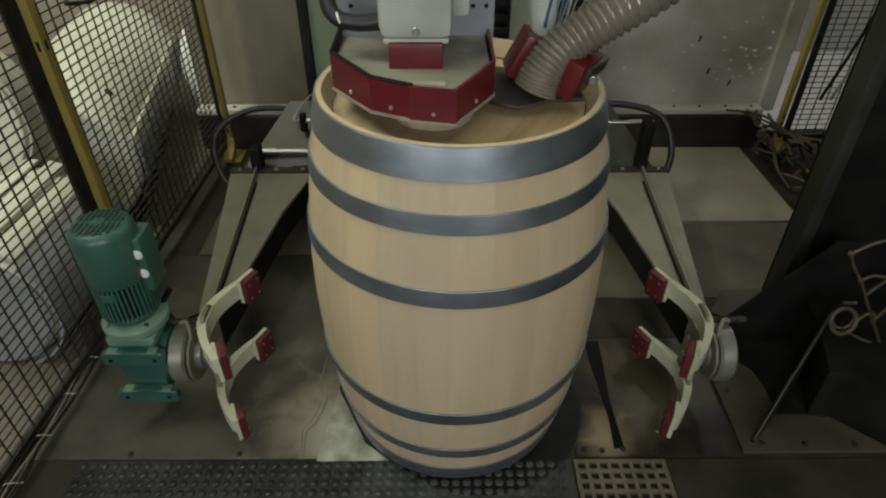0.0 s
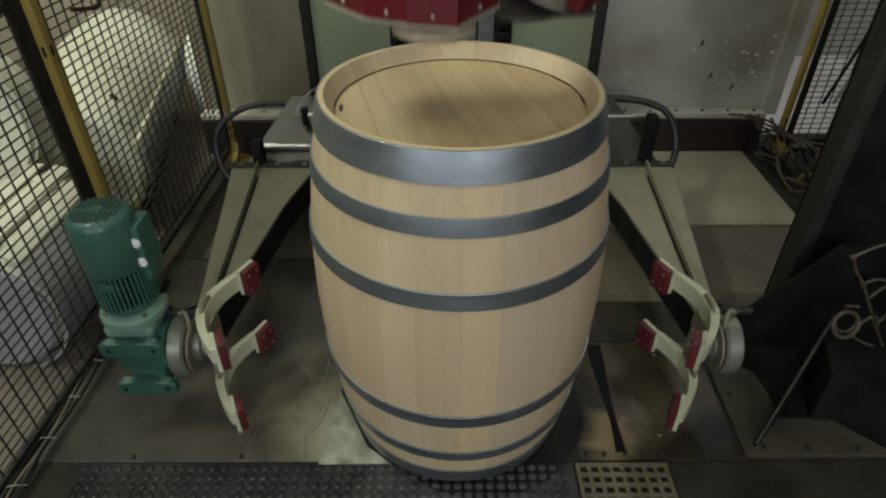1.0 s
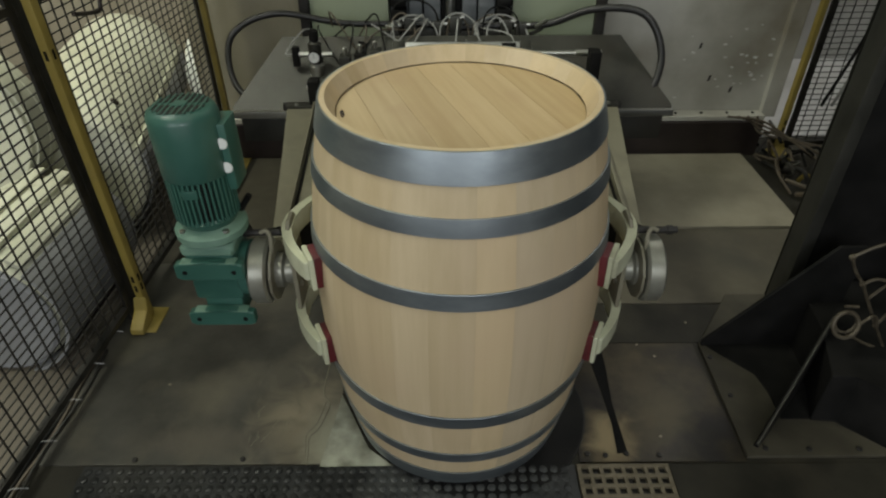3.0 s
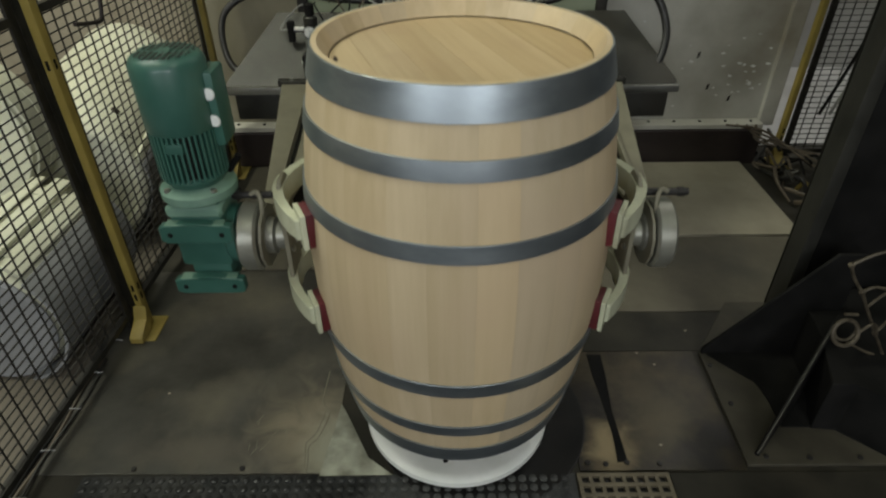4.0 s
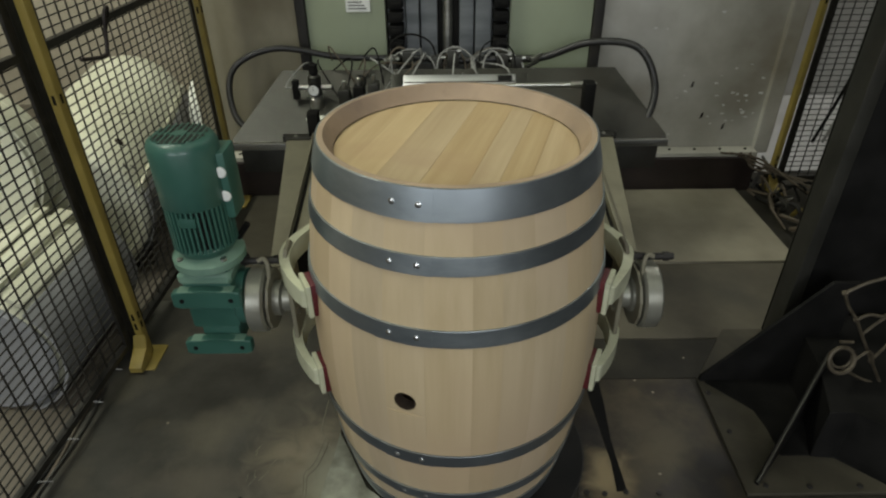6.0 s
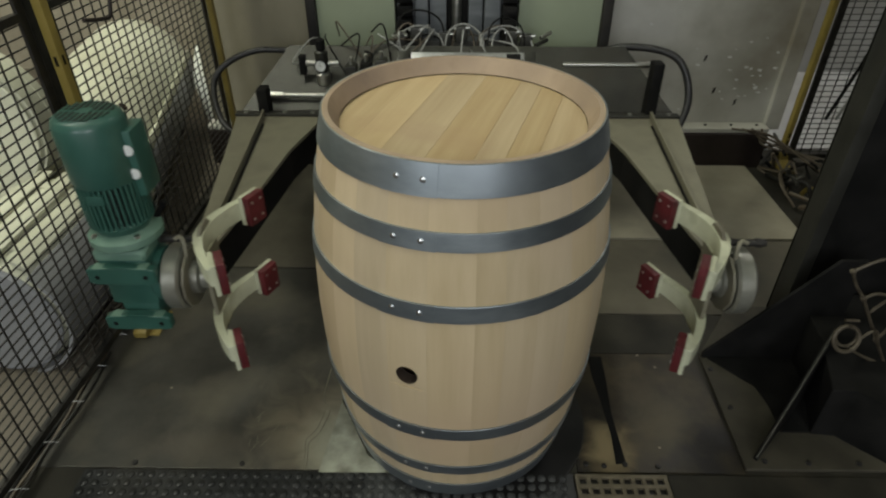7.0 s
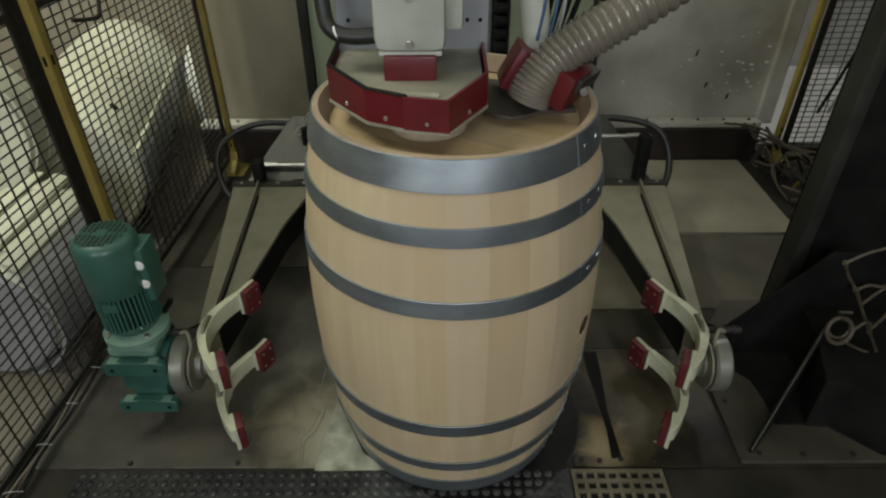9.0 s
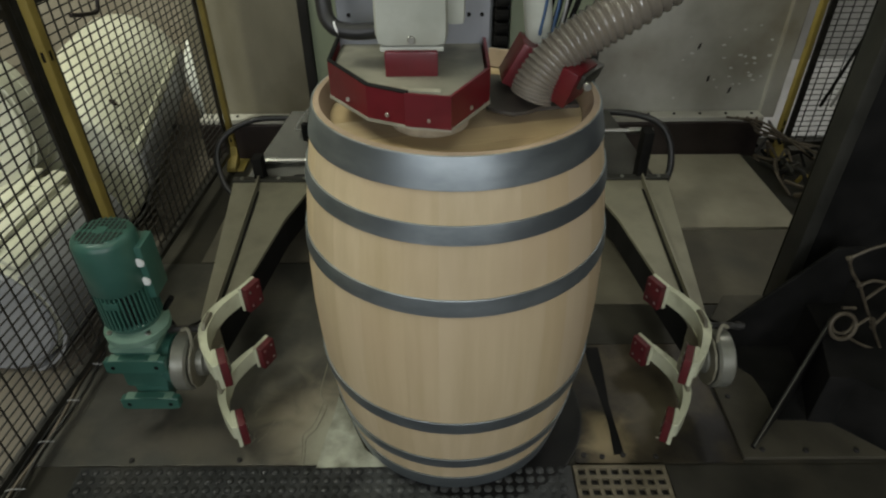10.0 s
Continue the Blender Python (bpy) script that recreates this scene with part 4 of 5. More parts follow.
# ---------------------------------------------------------------- gripper arms (origin on the gripper axis; s = +1 reaches towards +x)
def arm(s, rod_v, label):
    top = empty("lifting_beam", pose(-0.765 * s, 0, 0.21), label, "machine arm", "arms of the barrel turner")

    def flip(pts):
        return [(s * x, y) for x, y in pts]

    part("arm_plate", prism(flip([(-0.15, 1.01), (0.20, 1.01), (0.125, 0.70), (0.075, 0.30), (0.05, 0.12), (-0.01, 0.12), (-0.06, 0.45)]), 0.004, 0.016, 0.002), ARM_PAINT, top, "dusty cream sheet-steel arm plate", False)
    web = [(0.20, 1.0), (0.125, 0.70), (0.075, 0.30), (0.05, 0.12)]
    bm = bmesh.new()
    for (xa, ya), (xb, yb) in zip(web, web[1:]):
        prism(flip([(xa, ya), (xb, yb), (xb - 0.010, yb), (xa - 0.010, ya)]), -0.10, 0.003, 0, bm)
    # black puts the shade inside the cream arm into the colour
    part("inner_web", bm, BLACK, top, "inner side plate, black for shade", False)
    bm = bmesh.new()
    web = [(-0.15, 1.0), (-0.06, 0.45), (-0.01, 0.12)]
    for (xa, ya), (xb, yb) in zip(web, web[1:]):
        prism(flip([(xa, ya), (xb, yb), (xb + 0.010, yb), (xa + 0.010, ya)]), -0.06, 0.003, 0, bm)
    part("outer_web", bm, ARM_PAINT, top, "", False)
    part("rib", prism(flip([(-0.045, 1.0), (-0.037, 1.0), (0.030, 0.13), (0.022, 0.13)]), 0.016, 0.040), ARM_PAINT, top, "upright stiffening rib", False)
    part("top_strip", box(min(-0.15 * s, 0.20 * s), max(-0.15 * s, 0.20 * s), 0.985, 1.02, 0.016, 0.026, 0.002), GREY_STEEL, top, "bolted steel strip")
    for x in (-0.11, 0.04, 0.15):
        shared("bolt", BOLT, top, pose(s * x, 1.0, 0.026))
    lug = part("rod_lug", box(min(-0.02 * s, -0.06 * s), max(-0.02 * s, -0.06 * s), 1.0, 1.06, 0.0, 0.115 + max(rod_v, 0), 0.004), BLACK, top, "black rod bracket")
    x1 = s * 0.30
    part("piston_rod", tube([(s * -0.08, 1.09, 0.085 + rod_v), (x1, 1.09, 0.085 + rod_v)], 0.0085, 12, raw=True), STEEL, top, "bright piston rod")
    part("rod_nut", tube([(s * -0.065, 1.09, 0.085 + rod_v), (s * 0.02, 1.09, 0.085 + rod_v)], 0.0135, 6, raw=True), STEEL, lug, "rod end nut", angle=20)
    # bearing on the gripper axis
    seat = Matrix.Translation((-0.012 if s < 0 else 0.0, 0, 0)) @ Matrix.Diagonal((s, 1, 1, 1)) @ ALONG_X
    bearing = part("bearing", lathe([(0.0, -0.026), (0.078, -0.026), (0.085, -0.020), (0.085, 0.014), (0.078, 0.020), (0, 0.020)], 40, None, seat), BEARING, top, "large round steel bearing disc")
    part("cam_plate", lathe([(0.0, 0.026), (0.078, 0.026), (0.078, 0.032), (0, 0.032)], 12, None, seat @ Matrix.Rotation(0.2, 4, "Z")), ARM_PAINT, bearing, "dusty cream end plate", angle=20)
    part("hub", lathe([(0.0, 0.02), (0.045, 0.02), (0.045, 0.05), (0.034, 0.055), (0.034, 0.078), (0, 0.078)], 24, None, Matrix.Diagonal((s, 1, 1, 1)) @ ALONG_X), BEARING, bearing, "turned steel hub")
    part("sensor_arm", tube([(s * 0.028, -0.02, 0.05), (s * 0.030, -0.01, 0.10), (s * 0.02, 0.0, 0.118), (s * 0.005, 0.0, 0.112)], 0.0055, 8), ARM_PAINT, top, "bent cream sensor bracket")
    sensor = part("sensor", tube([(s * 0.05, 0.02, 0.10), (s * -0.05, 0.02, 0.10)], 0.009, 10, raw=True), DARK_STEEL, top, "small dark proximity sensor")
    part("sensor_nut", tube([(s * -0.04, 0.02, 0.10), (s * -0.025, 0.02, 0.10)], 0.012, 6, raw=True), DARK_STEEL, sensor, angle=20)
    part("arm_fork", box(min(0.0, s * 0.05), max(0.0, s * 0.05), 0.06, 0.16, -0.05, 0.01, 0.005), ARM_PAINT, top, "cream arm end")
    part("cable", tube([(s * 0.015, 0.03, 0.10), (s * 0.02, 0.10, 0.06), (s * 0.03, 0.20, 0.024), (s * -0.02, 0.9, 0.022)], 0.004, 6), BLACK, top)
    return top


arm_left = arm(1, -0.022, "dusty cream steel arm carrying the driven gripper")
arm_right = arm(-1, 0.105, "dusty cream steel arm carrying the idle gripper")


def gripper(s, label):
    top = empty("gripper", pose(-0.765 * s, 0, 0.21), label, "gripper", "grippers of the barrel turner")
    part("spine", prism([(-0.05, -0.13), (-0.022, -0.16), (0.022, -0.16), (0.05, -0.13), (0.045, 0), (0.05, 0.13), (0.022, 0.16), (-0.022, 0.16), (-0.05, 0.13), (-0.045, 0)], 0, 0.010, 0.002, None, Matrix.Translation((s * 0.078, 0, 0)) @ Matrix(((0, 0, s, 0), (1, 0, 0, 0), (0, 1, 0, 0), (0, 0, 0, 1)))), ARM_PAINT, top, "dusty cream spine plate", False)
    for z in (-0.028, 0.028):
        for y in (-0.02, 0.02):
            shared("bolt", BOLT, top, Matrix.Translation((s * 0.088, y, z)) @ (ALONG_X if s > 0 else Matrix.Rotation(radians(-90), 4, "Y")))
    for up in (-1, 1):
        # arched bar from pad to pad
        outer, inner = [], []
        for k in range(13):
            y = -0.165 + 0.33 * k / 12
            x = 0.076 + 0.078 * (abs(y) / 0.165) ** 1.8
            w = 0.026 - 0.006 * abs(y) / 0.165
            outer.append((s * (x - w / 2), y))
            inner.append((s * (x + w / 2), y))
        zc = 0.118 * up
        bar = part("arched_bar", prism(outer + inner[::-1], zc - 0.026, zc + 0.026, 0.003), CREAM, top, "cream arched steel bar", False)
        for end in (-1, 1):
            y, x = 0.148 * end, 0.153
            facing = Matrix.Translation((s * x, y, zc)) @ Matrix.Rotation(s * end * radians(-25), 4, "Z")
            sg = s
            part("pad_plate", box(-0.007, 0.004, -0.032, 0.032, -0.042, 0.042, 0.002, None, facing @ Matrix.Diagonal((sg, 1, 1, 1))), CREAM, bar, "cream backing plate", False)
            pad = part("pad", box(0.0045, 0.024, -0.030, 0.030, -0.042, 0.042, 0.003, None, facing @ Matrix.Diagonal((sg, 1, 1, 1))), RED_PAD, bar, "dark red rubber pad")
            for by in (-0.016, 0.016):
                for bz in (-0.024, 0.024):
                    ob = part("pad_screw", disc(0.0042, 0.0235, 0.0252, 0.0004, 8, None, facing @ Matrix.Diagonal((sg, 1, 1, 1)) @ Matrix.Translation((0, by, bz)) @ ALONG_X), STEEL, bar)
    return top


grip_left = gripper(1, "cream steel gripper with four dark red pads beside the geared motor")
grip_right = gripper(-1, "cream steel gripper with four dark red pads on the idle bearing")

# ---------------------------------------------------------------- geared motor (origin on the gripper axis)
motor = empty("gear_motor", pose(-0.765, 0, 0.21), "green geared electric motor bolted to the gripper arm", "motor")
AX = Matrix.Translation((-0.106, 0.0, 0.010)) @ Matrix.Diagonal((1, 1, 1.05, 1))
part("fan_cover", lathe([(0.0, 0.412), (0.058, 0.412), (0.070, 0.405), (0.0755, 0.392), (0.0755, 0.266), (0.072, 0.262), (0, 0.262)], 40, None, AX), GREEN_PAINT, motor, "smooth green fan cover")
grid = bmesh.new()
for k in range(-4, 5):
    w = math.sqrt(max(0.058**2 - (0.0125 * k) ** 2, 0.0001))
    if abs(k) > 0:
        box(-w, w, 0.0125 * k - 0.004, 0.0125 * k + 0.004, 0.4121, 0.4135, 0, grid, AX)
part("fan_grille", grid, DARK_STEEL, motor, "dark fan grille slots", False)
cross = bmesh.new()
for k in range(-4, 5):
    w = math.sqrt(max(0.060**2 - (0.0125 * k) ** 2, 0.0001))
    box(0.0125 * k - 0.002, 0.0125 * k + 0.002, -w, w, 0.4132, 0.4145, 0, cross, AX)
part("grille_cover", cross, GREEN_PAINT, motor, "", False)
part("grille_centre", disc(0.016, 0.412, 0.4152, 0.001, 16, None, AX), GREEN_PAINT, motor)
# black core carries the shade between the green fins
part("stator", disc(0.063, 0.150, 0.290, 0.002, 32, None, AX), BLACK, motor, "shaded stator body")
fin = part("cooling_fin", box(0.056, 0.0735, -0.0024, 0.0024, 0.158, 0.288), GREEN_PAINT, motor, "", False)
fin.matrix_basis = AX
for k in range(1, 40):
    shared("cooling_fin", fin.data, motor, AX @ Matrix.Rotation(2 * math.pi * k / 40, 4, "Z"))
part("fin_plate", box(-0.018, 0.018, -0.075, -0.06, 0.228, 0.250, 0.002, None, AX), GREEN_PAINT, motor, "small rating plate boss")
tb = part("terminal_box", box(0.052, 0.090, -0.018, 0.060, 0.222, 0.375, 0.006, None, AX), GREEN_PAINT, motor, "green terminal box")
for z in (0.278, 0.333):
    part("gland", disc(0.0125, 0, 0.006, 0.002, 16, None, AX @ Matrix.Translation((0.077, -0.018, z)) @ Matrix.Rotation(radians(90), 4, "X")), LABEL_WHITE, tb, "pale round cap")
part("lower_shield", lathe([(0, 0.140), (0.060, 0.140), (0.068, 0.150), (0.072, 0.160), (0.066, 0.165), (0, 0.165)], 40, None, AX), GREEN_PAINT, motor)
part("flange", lathe([(0, 0.108), (0.080, 0.108), (0.084, 0.112), (0.084, 0.128), (0.080, 0.132), (0.062, 0.136), (0.055, 0.142), (0, 0.142)], 40, None, AX), GREEN_WORN, motor, "dusty round mounting flange")
for k in range(4):
    a = radians(45 + 90 * k)
    shared("bolt", BOLT, motor, AX @ pose(0.072 * math.cos(a), 0.072 * math.sin(a), 0.132))
part("gearbox", box(-0.062, 0.058, -0.060, 0.060, -0.055, 0.108, 0.012, None, AX), GREEN_PAINT, motor, "green cast gearbox")
part("gearbox_shoulder", prism([(-0.066, -0.066), (0.062, -0.066), (0.062, 0.062), (-0.066, 0.062)], 0.072, 0.104, 0.008, None, AX), GREEN_WORN, motor, "dusty gearbox shoulder")
part("gearbox_lower", box(-0.045, 0.050, -0.055, 0.055, -0.115, -0.04, 0.012, None, AX), GREEN_PAINT, motor)
part("output_collar", lathe([(0, 0.05), (0.062, 0.05), (0.068, 0.056), (0.068, 0.075), (0.05, 0.078), (0, 0.078)], 28, None, AX @ ALONG_X), GREEN_PAINT, motor, "output collar")
for z0, z1 in ((0.020, 0.066), (-0.118, -0.076)):
    foot = part("foot_plate", prism([(-0.082, z0 + 0.006), (-0.068, z0), (0.068, z0), (0.082, z0 + 0.006), (0.082, z1 - 0.004), (0.068, z1), (0.0, z1 + 0.005), (-0.068, z1), (-0.082, z1 - 0.004)], -0.012, 0.012, 0.003, None, AX @ Matrix.Translation((0, -0.072, 0)) @ Matrix.Rotation(radians(90), 4, "X")), GREEN_PAINT, motor, "green bolt-on foot plate", False)
    for x in (-0.058, 0.058):
        part("bolt_hole", disc(0.006, 0, 0.001, 0.0002, 12, None, AX @ Matrix.Translation((x, -0.0842, (z0 + z1) / 2)) @ Matrix.Rotation(radians(90), 4, "X")), BLACK, foot, "dark bolt hole")
    part("foot_edge", box(-0.066, 0.066, -0.084, -0.058, z1 - 0.001, z1 + 0.002, 0.0008, None, AX), GREEN_WORN, foot, "dusty upper edge", False)
part("conduit", tube([(-0.03, 0.03, 0.10), (-0.05, 0.045, 0.14), (-0.02, 0.05, 0.19)], 0.008, 8), BLACK, motor)

# ---------------------------------------------------------------- sanding head
sander = empty("sanding_head", pose(0, 0, 0), "red-hooded sanding head with white motor and ribbed suction hose", "machine head")
HOOD = [(-0.250, 0.085), (-0.250, -0.060), (-0.165, -0.172), (-0.09, -0.208), (-0.012, -0.225), (0.064, -0.095), (0.064, 0.085)]


def rise(y):
    return 0.0


def hood_rise(y):
    """The hood drops a little towards its front."""
    return -0.012 * min(1, max(0, (0.0 - y) / 0.2))


def shell(points, z0, z1, t=0.006, rise=rise):
    bm = bmesh.new()
    cx, cy = -0.09, -0.05
    inn = [(cx + (x - cx) * (1 - t / 0.16), cy + (y - cy) * (1 - t / 0.16)) for x, y in points]
    rows = [[bm.verts.new((x, y, z + (rise(y) if up else 0))) for x, y in pts] for pts, z, up in ((points, z0, 0), (points, z1, 1), (inn, z1, 1), (inn, z0, 0))]
    n = len(points)
    for k in range(n):
        j = (k + 1) % n
        for a, b in zip(rows, rows[1:] + rows[:1]):
            bm.faces.new((a[k], a[j], b[j], b[k]))
    return bm


hood = part("hood", shell(HOOD, 1.010, 1.084, rise=hood_rise), RED_PAINT, sander, "dark red faceted sheet-metal hood", False)
part("hood_lip", shell([(-0.09 + (x + 0.09) * 1.012, -0.05 + (y + 0.05) * 1.012) for x, y in HOOD], 1.007, 1.013), DUSTY_PLATE, hood, "dusty lower lip", False)
part("hood_cover", prism([(-0.09 + (x + 0.09) * 0.93, -0.05 + (y + 0.05) * 0.955) for x, y in HOOD], 1.064, 1.0705), COVER, hood, "dust-covered cover plate", False)
part("panel_overlap", prism([(-0.094, -0.2105), (-0.012, -0.2285), (-0.0105, -0.2255), (-0.092, -0.2075)], 1.012, 1.0735), RED_PAINT, hood, "", False)
for (xa, ya), (xb, yb) in zip(HOOD[1:5], HOOD[2:6]):
    for f in (0.5,):
        part("screw", disc(0.0042, -0.004, 0.004, 0.001, 8, None, Matrix.Translation((xa + (xb - xa) * f, ya + (yb - ya) * f, 1.026)) @ Matrix.Rotation(radians(90), 4, "X")), STEEL, hood)
part("tape", prism([(-0.150, -0.168), (-0.088, -0.198), (-0.030, -0.206), (-0.030, -0.190), (-0.085, -0.183), (-0.140, -0.156)], 1.0708, 1.0735), DUSTY_PLATE, hood, "pale dusty strip", False)
# black tube draws the dark gap along the hood's rim
part("rim_gasket", tube([(x * 0.985, y * 0.985, 1.085 + hood_rise(y)) for x, y in HOOD[0:4]], 0.0045, 6, raw=True), BLACK, hood, "black strip along the hood's rim gap")
part("motor_foot", box(-0.133, -0.035, -0.12, -0.02, 1.068, 1.116, 0.004), RED_PAINT, sander, "red motor flange block")
em = part("motor_housing", box(-0.150, -0.016, -0.115, 0.045, 1.120, 1.48, 0.022), WHITE_PAINT, sander, "off-white electric motor housing")
part("housing_skirt", box(-0.142, -0.024, -0.108, 0.04, 1.112, 1.122, 0.004), WHITE_PAINT, em)
part("side_gland", box(-0.022, 0.016, -0.06, 0.03, 1.145, 1.40, 0.012), WHITE_PAINT, em, "off-white side box")
for z in (1.137, 1.217, 1.3):
    part("housing_screw", disc(0.007, -0.004, 0.004, 0.001, 12, None, Matrix.Translation((-0.083, -0.1155, z)) @ Matrix.Rotation(radians(90), 4, "X")), STEEL, em)
mount = part("mount_plate", box(-0.245, 0.072, 0.075, 0.088, 1.045, 1.85, 0.002), GALV, sander, "galvanised mounting plate", False)
for z in (1.13, 1.18, 1.24):
    for x in (0.028, 0.055, -0.22):
        part("plate_hole", disc(0.0045, -0.001, 0.001, 0.0003, 10, None, Matrix.Translation((x, 0.0745, z)) @ Matrix.Rotation(radians(90), 4, "X")), BLACK, mount)
part("slide_arm", box(-0.20, 0.05, 0.09, 1.48, 1.55, 1.75, 0.01), DARK_STEEL, sander, "dark arm to the column slide", False)
part("cable", tube([(-0.150, -0.05, 1.135), (-0.20, -0.05, 1.133), (-0.238, -0.04, 1.145), (-0.252, -0.02, 1.19), (-0.26, 0.03, 1.36), (-0.24, 0.05, 1.6)], 0.0155, 10), RUBBER, sander, "thick black motor cable")
part("cable_tie", lathe([(0.0165, -0.002), (0.0175, 0), (0.0165, 0.002)], 12, None, pose(-0.225, -0.045, 1.138, 0, 70, 0)), LABEL_WHITE, sander)
part("spindle_flange", lathe([(0, 1.004), (0.115, 1.004), (0.118, 1.008), (0.118, 1.03), (0, 1.03)], 40, None, pose(-0.055, -0.055, 0)), BLACK, sander, "black spindle flange")
part("sanding_disc", lathe([(0, 0.9635), (0.070, 0.9635), (0.077, 0.968), (0.078, 0.984), (0.07, 0.988), (0.04, 1.0), (0, 1.0)], 40, None, pose(-0.052, -0.088, 0)), FELT, sander, "dusty round sanding disc")
noz = part("suction_box", box(-0.030, 0.030, -0.04, 0.05, -0.06, 0.03, 0.004, None, pose(0.148, 0.03, 1.055, 0, 28, 0)), RED_PAINT, sander, "dark maroon suction box")
part("flap", prism([(0.060, -0.067), (0.085, -0.092), (0.112, -0.104), (0.140, -0.094), (0.164, -0.074), (0.205, -0.066), (0.248, -0.062), (0.243, 0.012), (0.165, 0.09), (0.075, 0.12)], 0.982, 0.990, 0.001), SKIRT, sander, "dark brown rubber skirt under the nozzle")
part("nozzle_bracket", box(-0.018, 0.018, -0.045, 0.045, -0.02, 0.055, 0.004, None, pose(0.225, -0.055, 1.02, 0, 20, -35)), RED_PAINT, sander, "red nozzle bracket")
clamp = part("clamp_block", box(-0.014, 0.014, -0.05, 0.04, 0.0, 0.03, 0.003, None, pose(0.255, -0.045, 1.035, 0, 20, -35)), GREY_STEEL, sander, "grey clamp block")
part("clamp_bolt", disc(0.009, 0, 0.012, 0.002, 10, None, pose(0.25, -0.09, 1.04, 90)), STEEL, clamp)
line = smooth_path([(0.150, -0.055, 1.005), (0.165, -0.052, 1.045), (0.205, -0.045, 1.092), (0.27, -0.035, 1.135), (0.36, -0.02, 1.185), (0.48, 0.02, 1.26), (0.62, 0.10, 1.40), (0.70, 0.20, 1.65)], 60)
part("suction_hose", tube(line, 0.034, 20, raw=True, radii=lambda k: 0.0410 + 0.0044 * (0.5 + 0.5 * math.cos(k * 2 * math.pi / 10)) ** 2), HOSE, sander, "grey ribbed plastic suction hose")
TILT = pose(0.176, 0.06, 1.08, 0, -8, 0) @ pose(0, 0, -1.08)
act = part("actuator", disc(0.029, 1.08, 1.6, 0.004, 20, None, TILT), WHITE_PAINT, sander, "white air actuator")
part("actuator_ring", disc(0.020, 1.074, 1.081, 0.002, 20, None, TILT), BLACK, act)
for k, x in enumerate((0.170, 0.195, 0.21)):
    part("air_tube", tube([(x, 0.03, 1.10), (x + 0.01, 0.04, 1.2), (x - 0.02, 0.08, 1.32), (x - 0.01, 0.1, 1.6)], 0.0035, 6), BLUE_TUBE if k < 2 else CLEAR_TUBE, sander, "thin blue air tube" if k < 2 else "")
for k in range(4):
    part("cable", tube([(0.19 + 0.015 * k, 0.10, 1.08), (0.21 + 0.02 * k, 0.11, 1.2), (0.24 + 0.02 * k, 0.14, 1.4), (0.2, 0.2, 1.7)], 0.006, 6), BLACK, sander)


# ---------------------------------------------------------------- safety fence
def fence_post(x, y, h, label, rot=0):
    top = empty("fence_post", pose(x, y, 0, 0, 0, rot), label, "fence post", "yellow fence posts")
    part("post", box(-0.012, 0.012, -0.017, 0.017, 0.008, h, 0.003), YELLOW, top, "yellow flat steel tube")
    part("foot_plate", box(-0.020, 0.055, -0.085, 0.045, 0.0, 0.008, 0.002), YELLOW, top, "yellow foot plate")
    part("foot_cover", prism([(0.0, 0.0), (-0.085, 0.0), (-0.085, 0.022), (-0.02, 0.055), (0.0, 0.10)], -0.022, 0.022, 0.002, None, pose(0, -0.017, 0.008) @ Matrix(((0, 0, 1, 0), (1, 0, 0, 0), (0, 1, 0, 0), (0, 0, 0, 1)))), YELLOW, top, "folded yellow foot bracket", False)
    shared("bolt", DARK_BOLT, top, pose(0.0, -0.085, 0.030, 25))
    for z in (0.13, 0.17, 0.93):
        part("slot", box(0.0105, 0.0127, -0.005, 0.005, z, z + 0.026), BLACK, top, "", False)
        part("slot", box(-0.004, 0.004, -0.0182, -0.016, z, z + 0.026), BLACK, top, "", False)
    return top


def fence_panel(length, h, label, m, rail):
    """Welded wire mesh in a tube frame, in the local xz plane."""
    top = empty("wire_fence", m, label, "fence", "black mesh fences")
    for x in (0.0, length):
        part("frame_bar", box(x - 0.016, x + 0.016, -0.010, 0.0, 0.03, h, 0.002), WIRE, top, "flat black frame bar", False)
    for z in (0.075, rail):
        part("cross_tube", box(0.012, length - 0.012, -0.011, 0.011, z - 0.011, z + 0.011, 0.002), WIRE, top, "black cross tube", False)
    bm = bmesh.new()
    for k in range(1, int(length / 0.05)):
        box(0.05 * k - 0.0019, 0.05 * k + 0.0019, -0.0019, 0.0019, 0.065, h, 0, bm)
    for k in range(3, int(h / 0.0275)):
        box(-0.012, length + 0.012, 0.0021, 0.0055, 0.0275 * k - 0.0017, 0.0275 * k + 0.0017, 0, bm)
    part("wire_mesh", bm, WIRE, top, "welded black wire mesh", False)["kind"] = "stuff"
    return top


fence_post(-1.09, 0.4075, 2.2, "yellow steel fence post bolted to the floor")
fence_post(-1.085, 1.575, 2.2, "yellow steel fence post beside the wall")
fence_post(1.681, 1.64, 2.2, "yellow steel fence post at the wall corner")
fence_panel(1.777, 2.2, "black wire mesh fence panel on the near side", pose(-1.212, -1.40, 0, 0, 0, 87.5), 1.064)
fence_panel(1.13, 2.2, "black wire mesh fence panel beside the motor", pose(-1.135, 0.412, 0, 0, 0, 88.6), 1.064)
fence_panel(0.94, 2.2, "black wire mesh fence panel in the corner", pose(1.712, 1.62, 0, 0, 0, 2), 1.064)
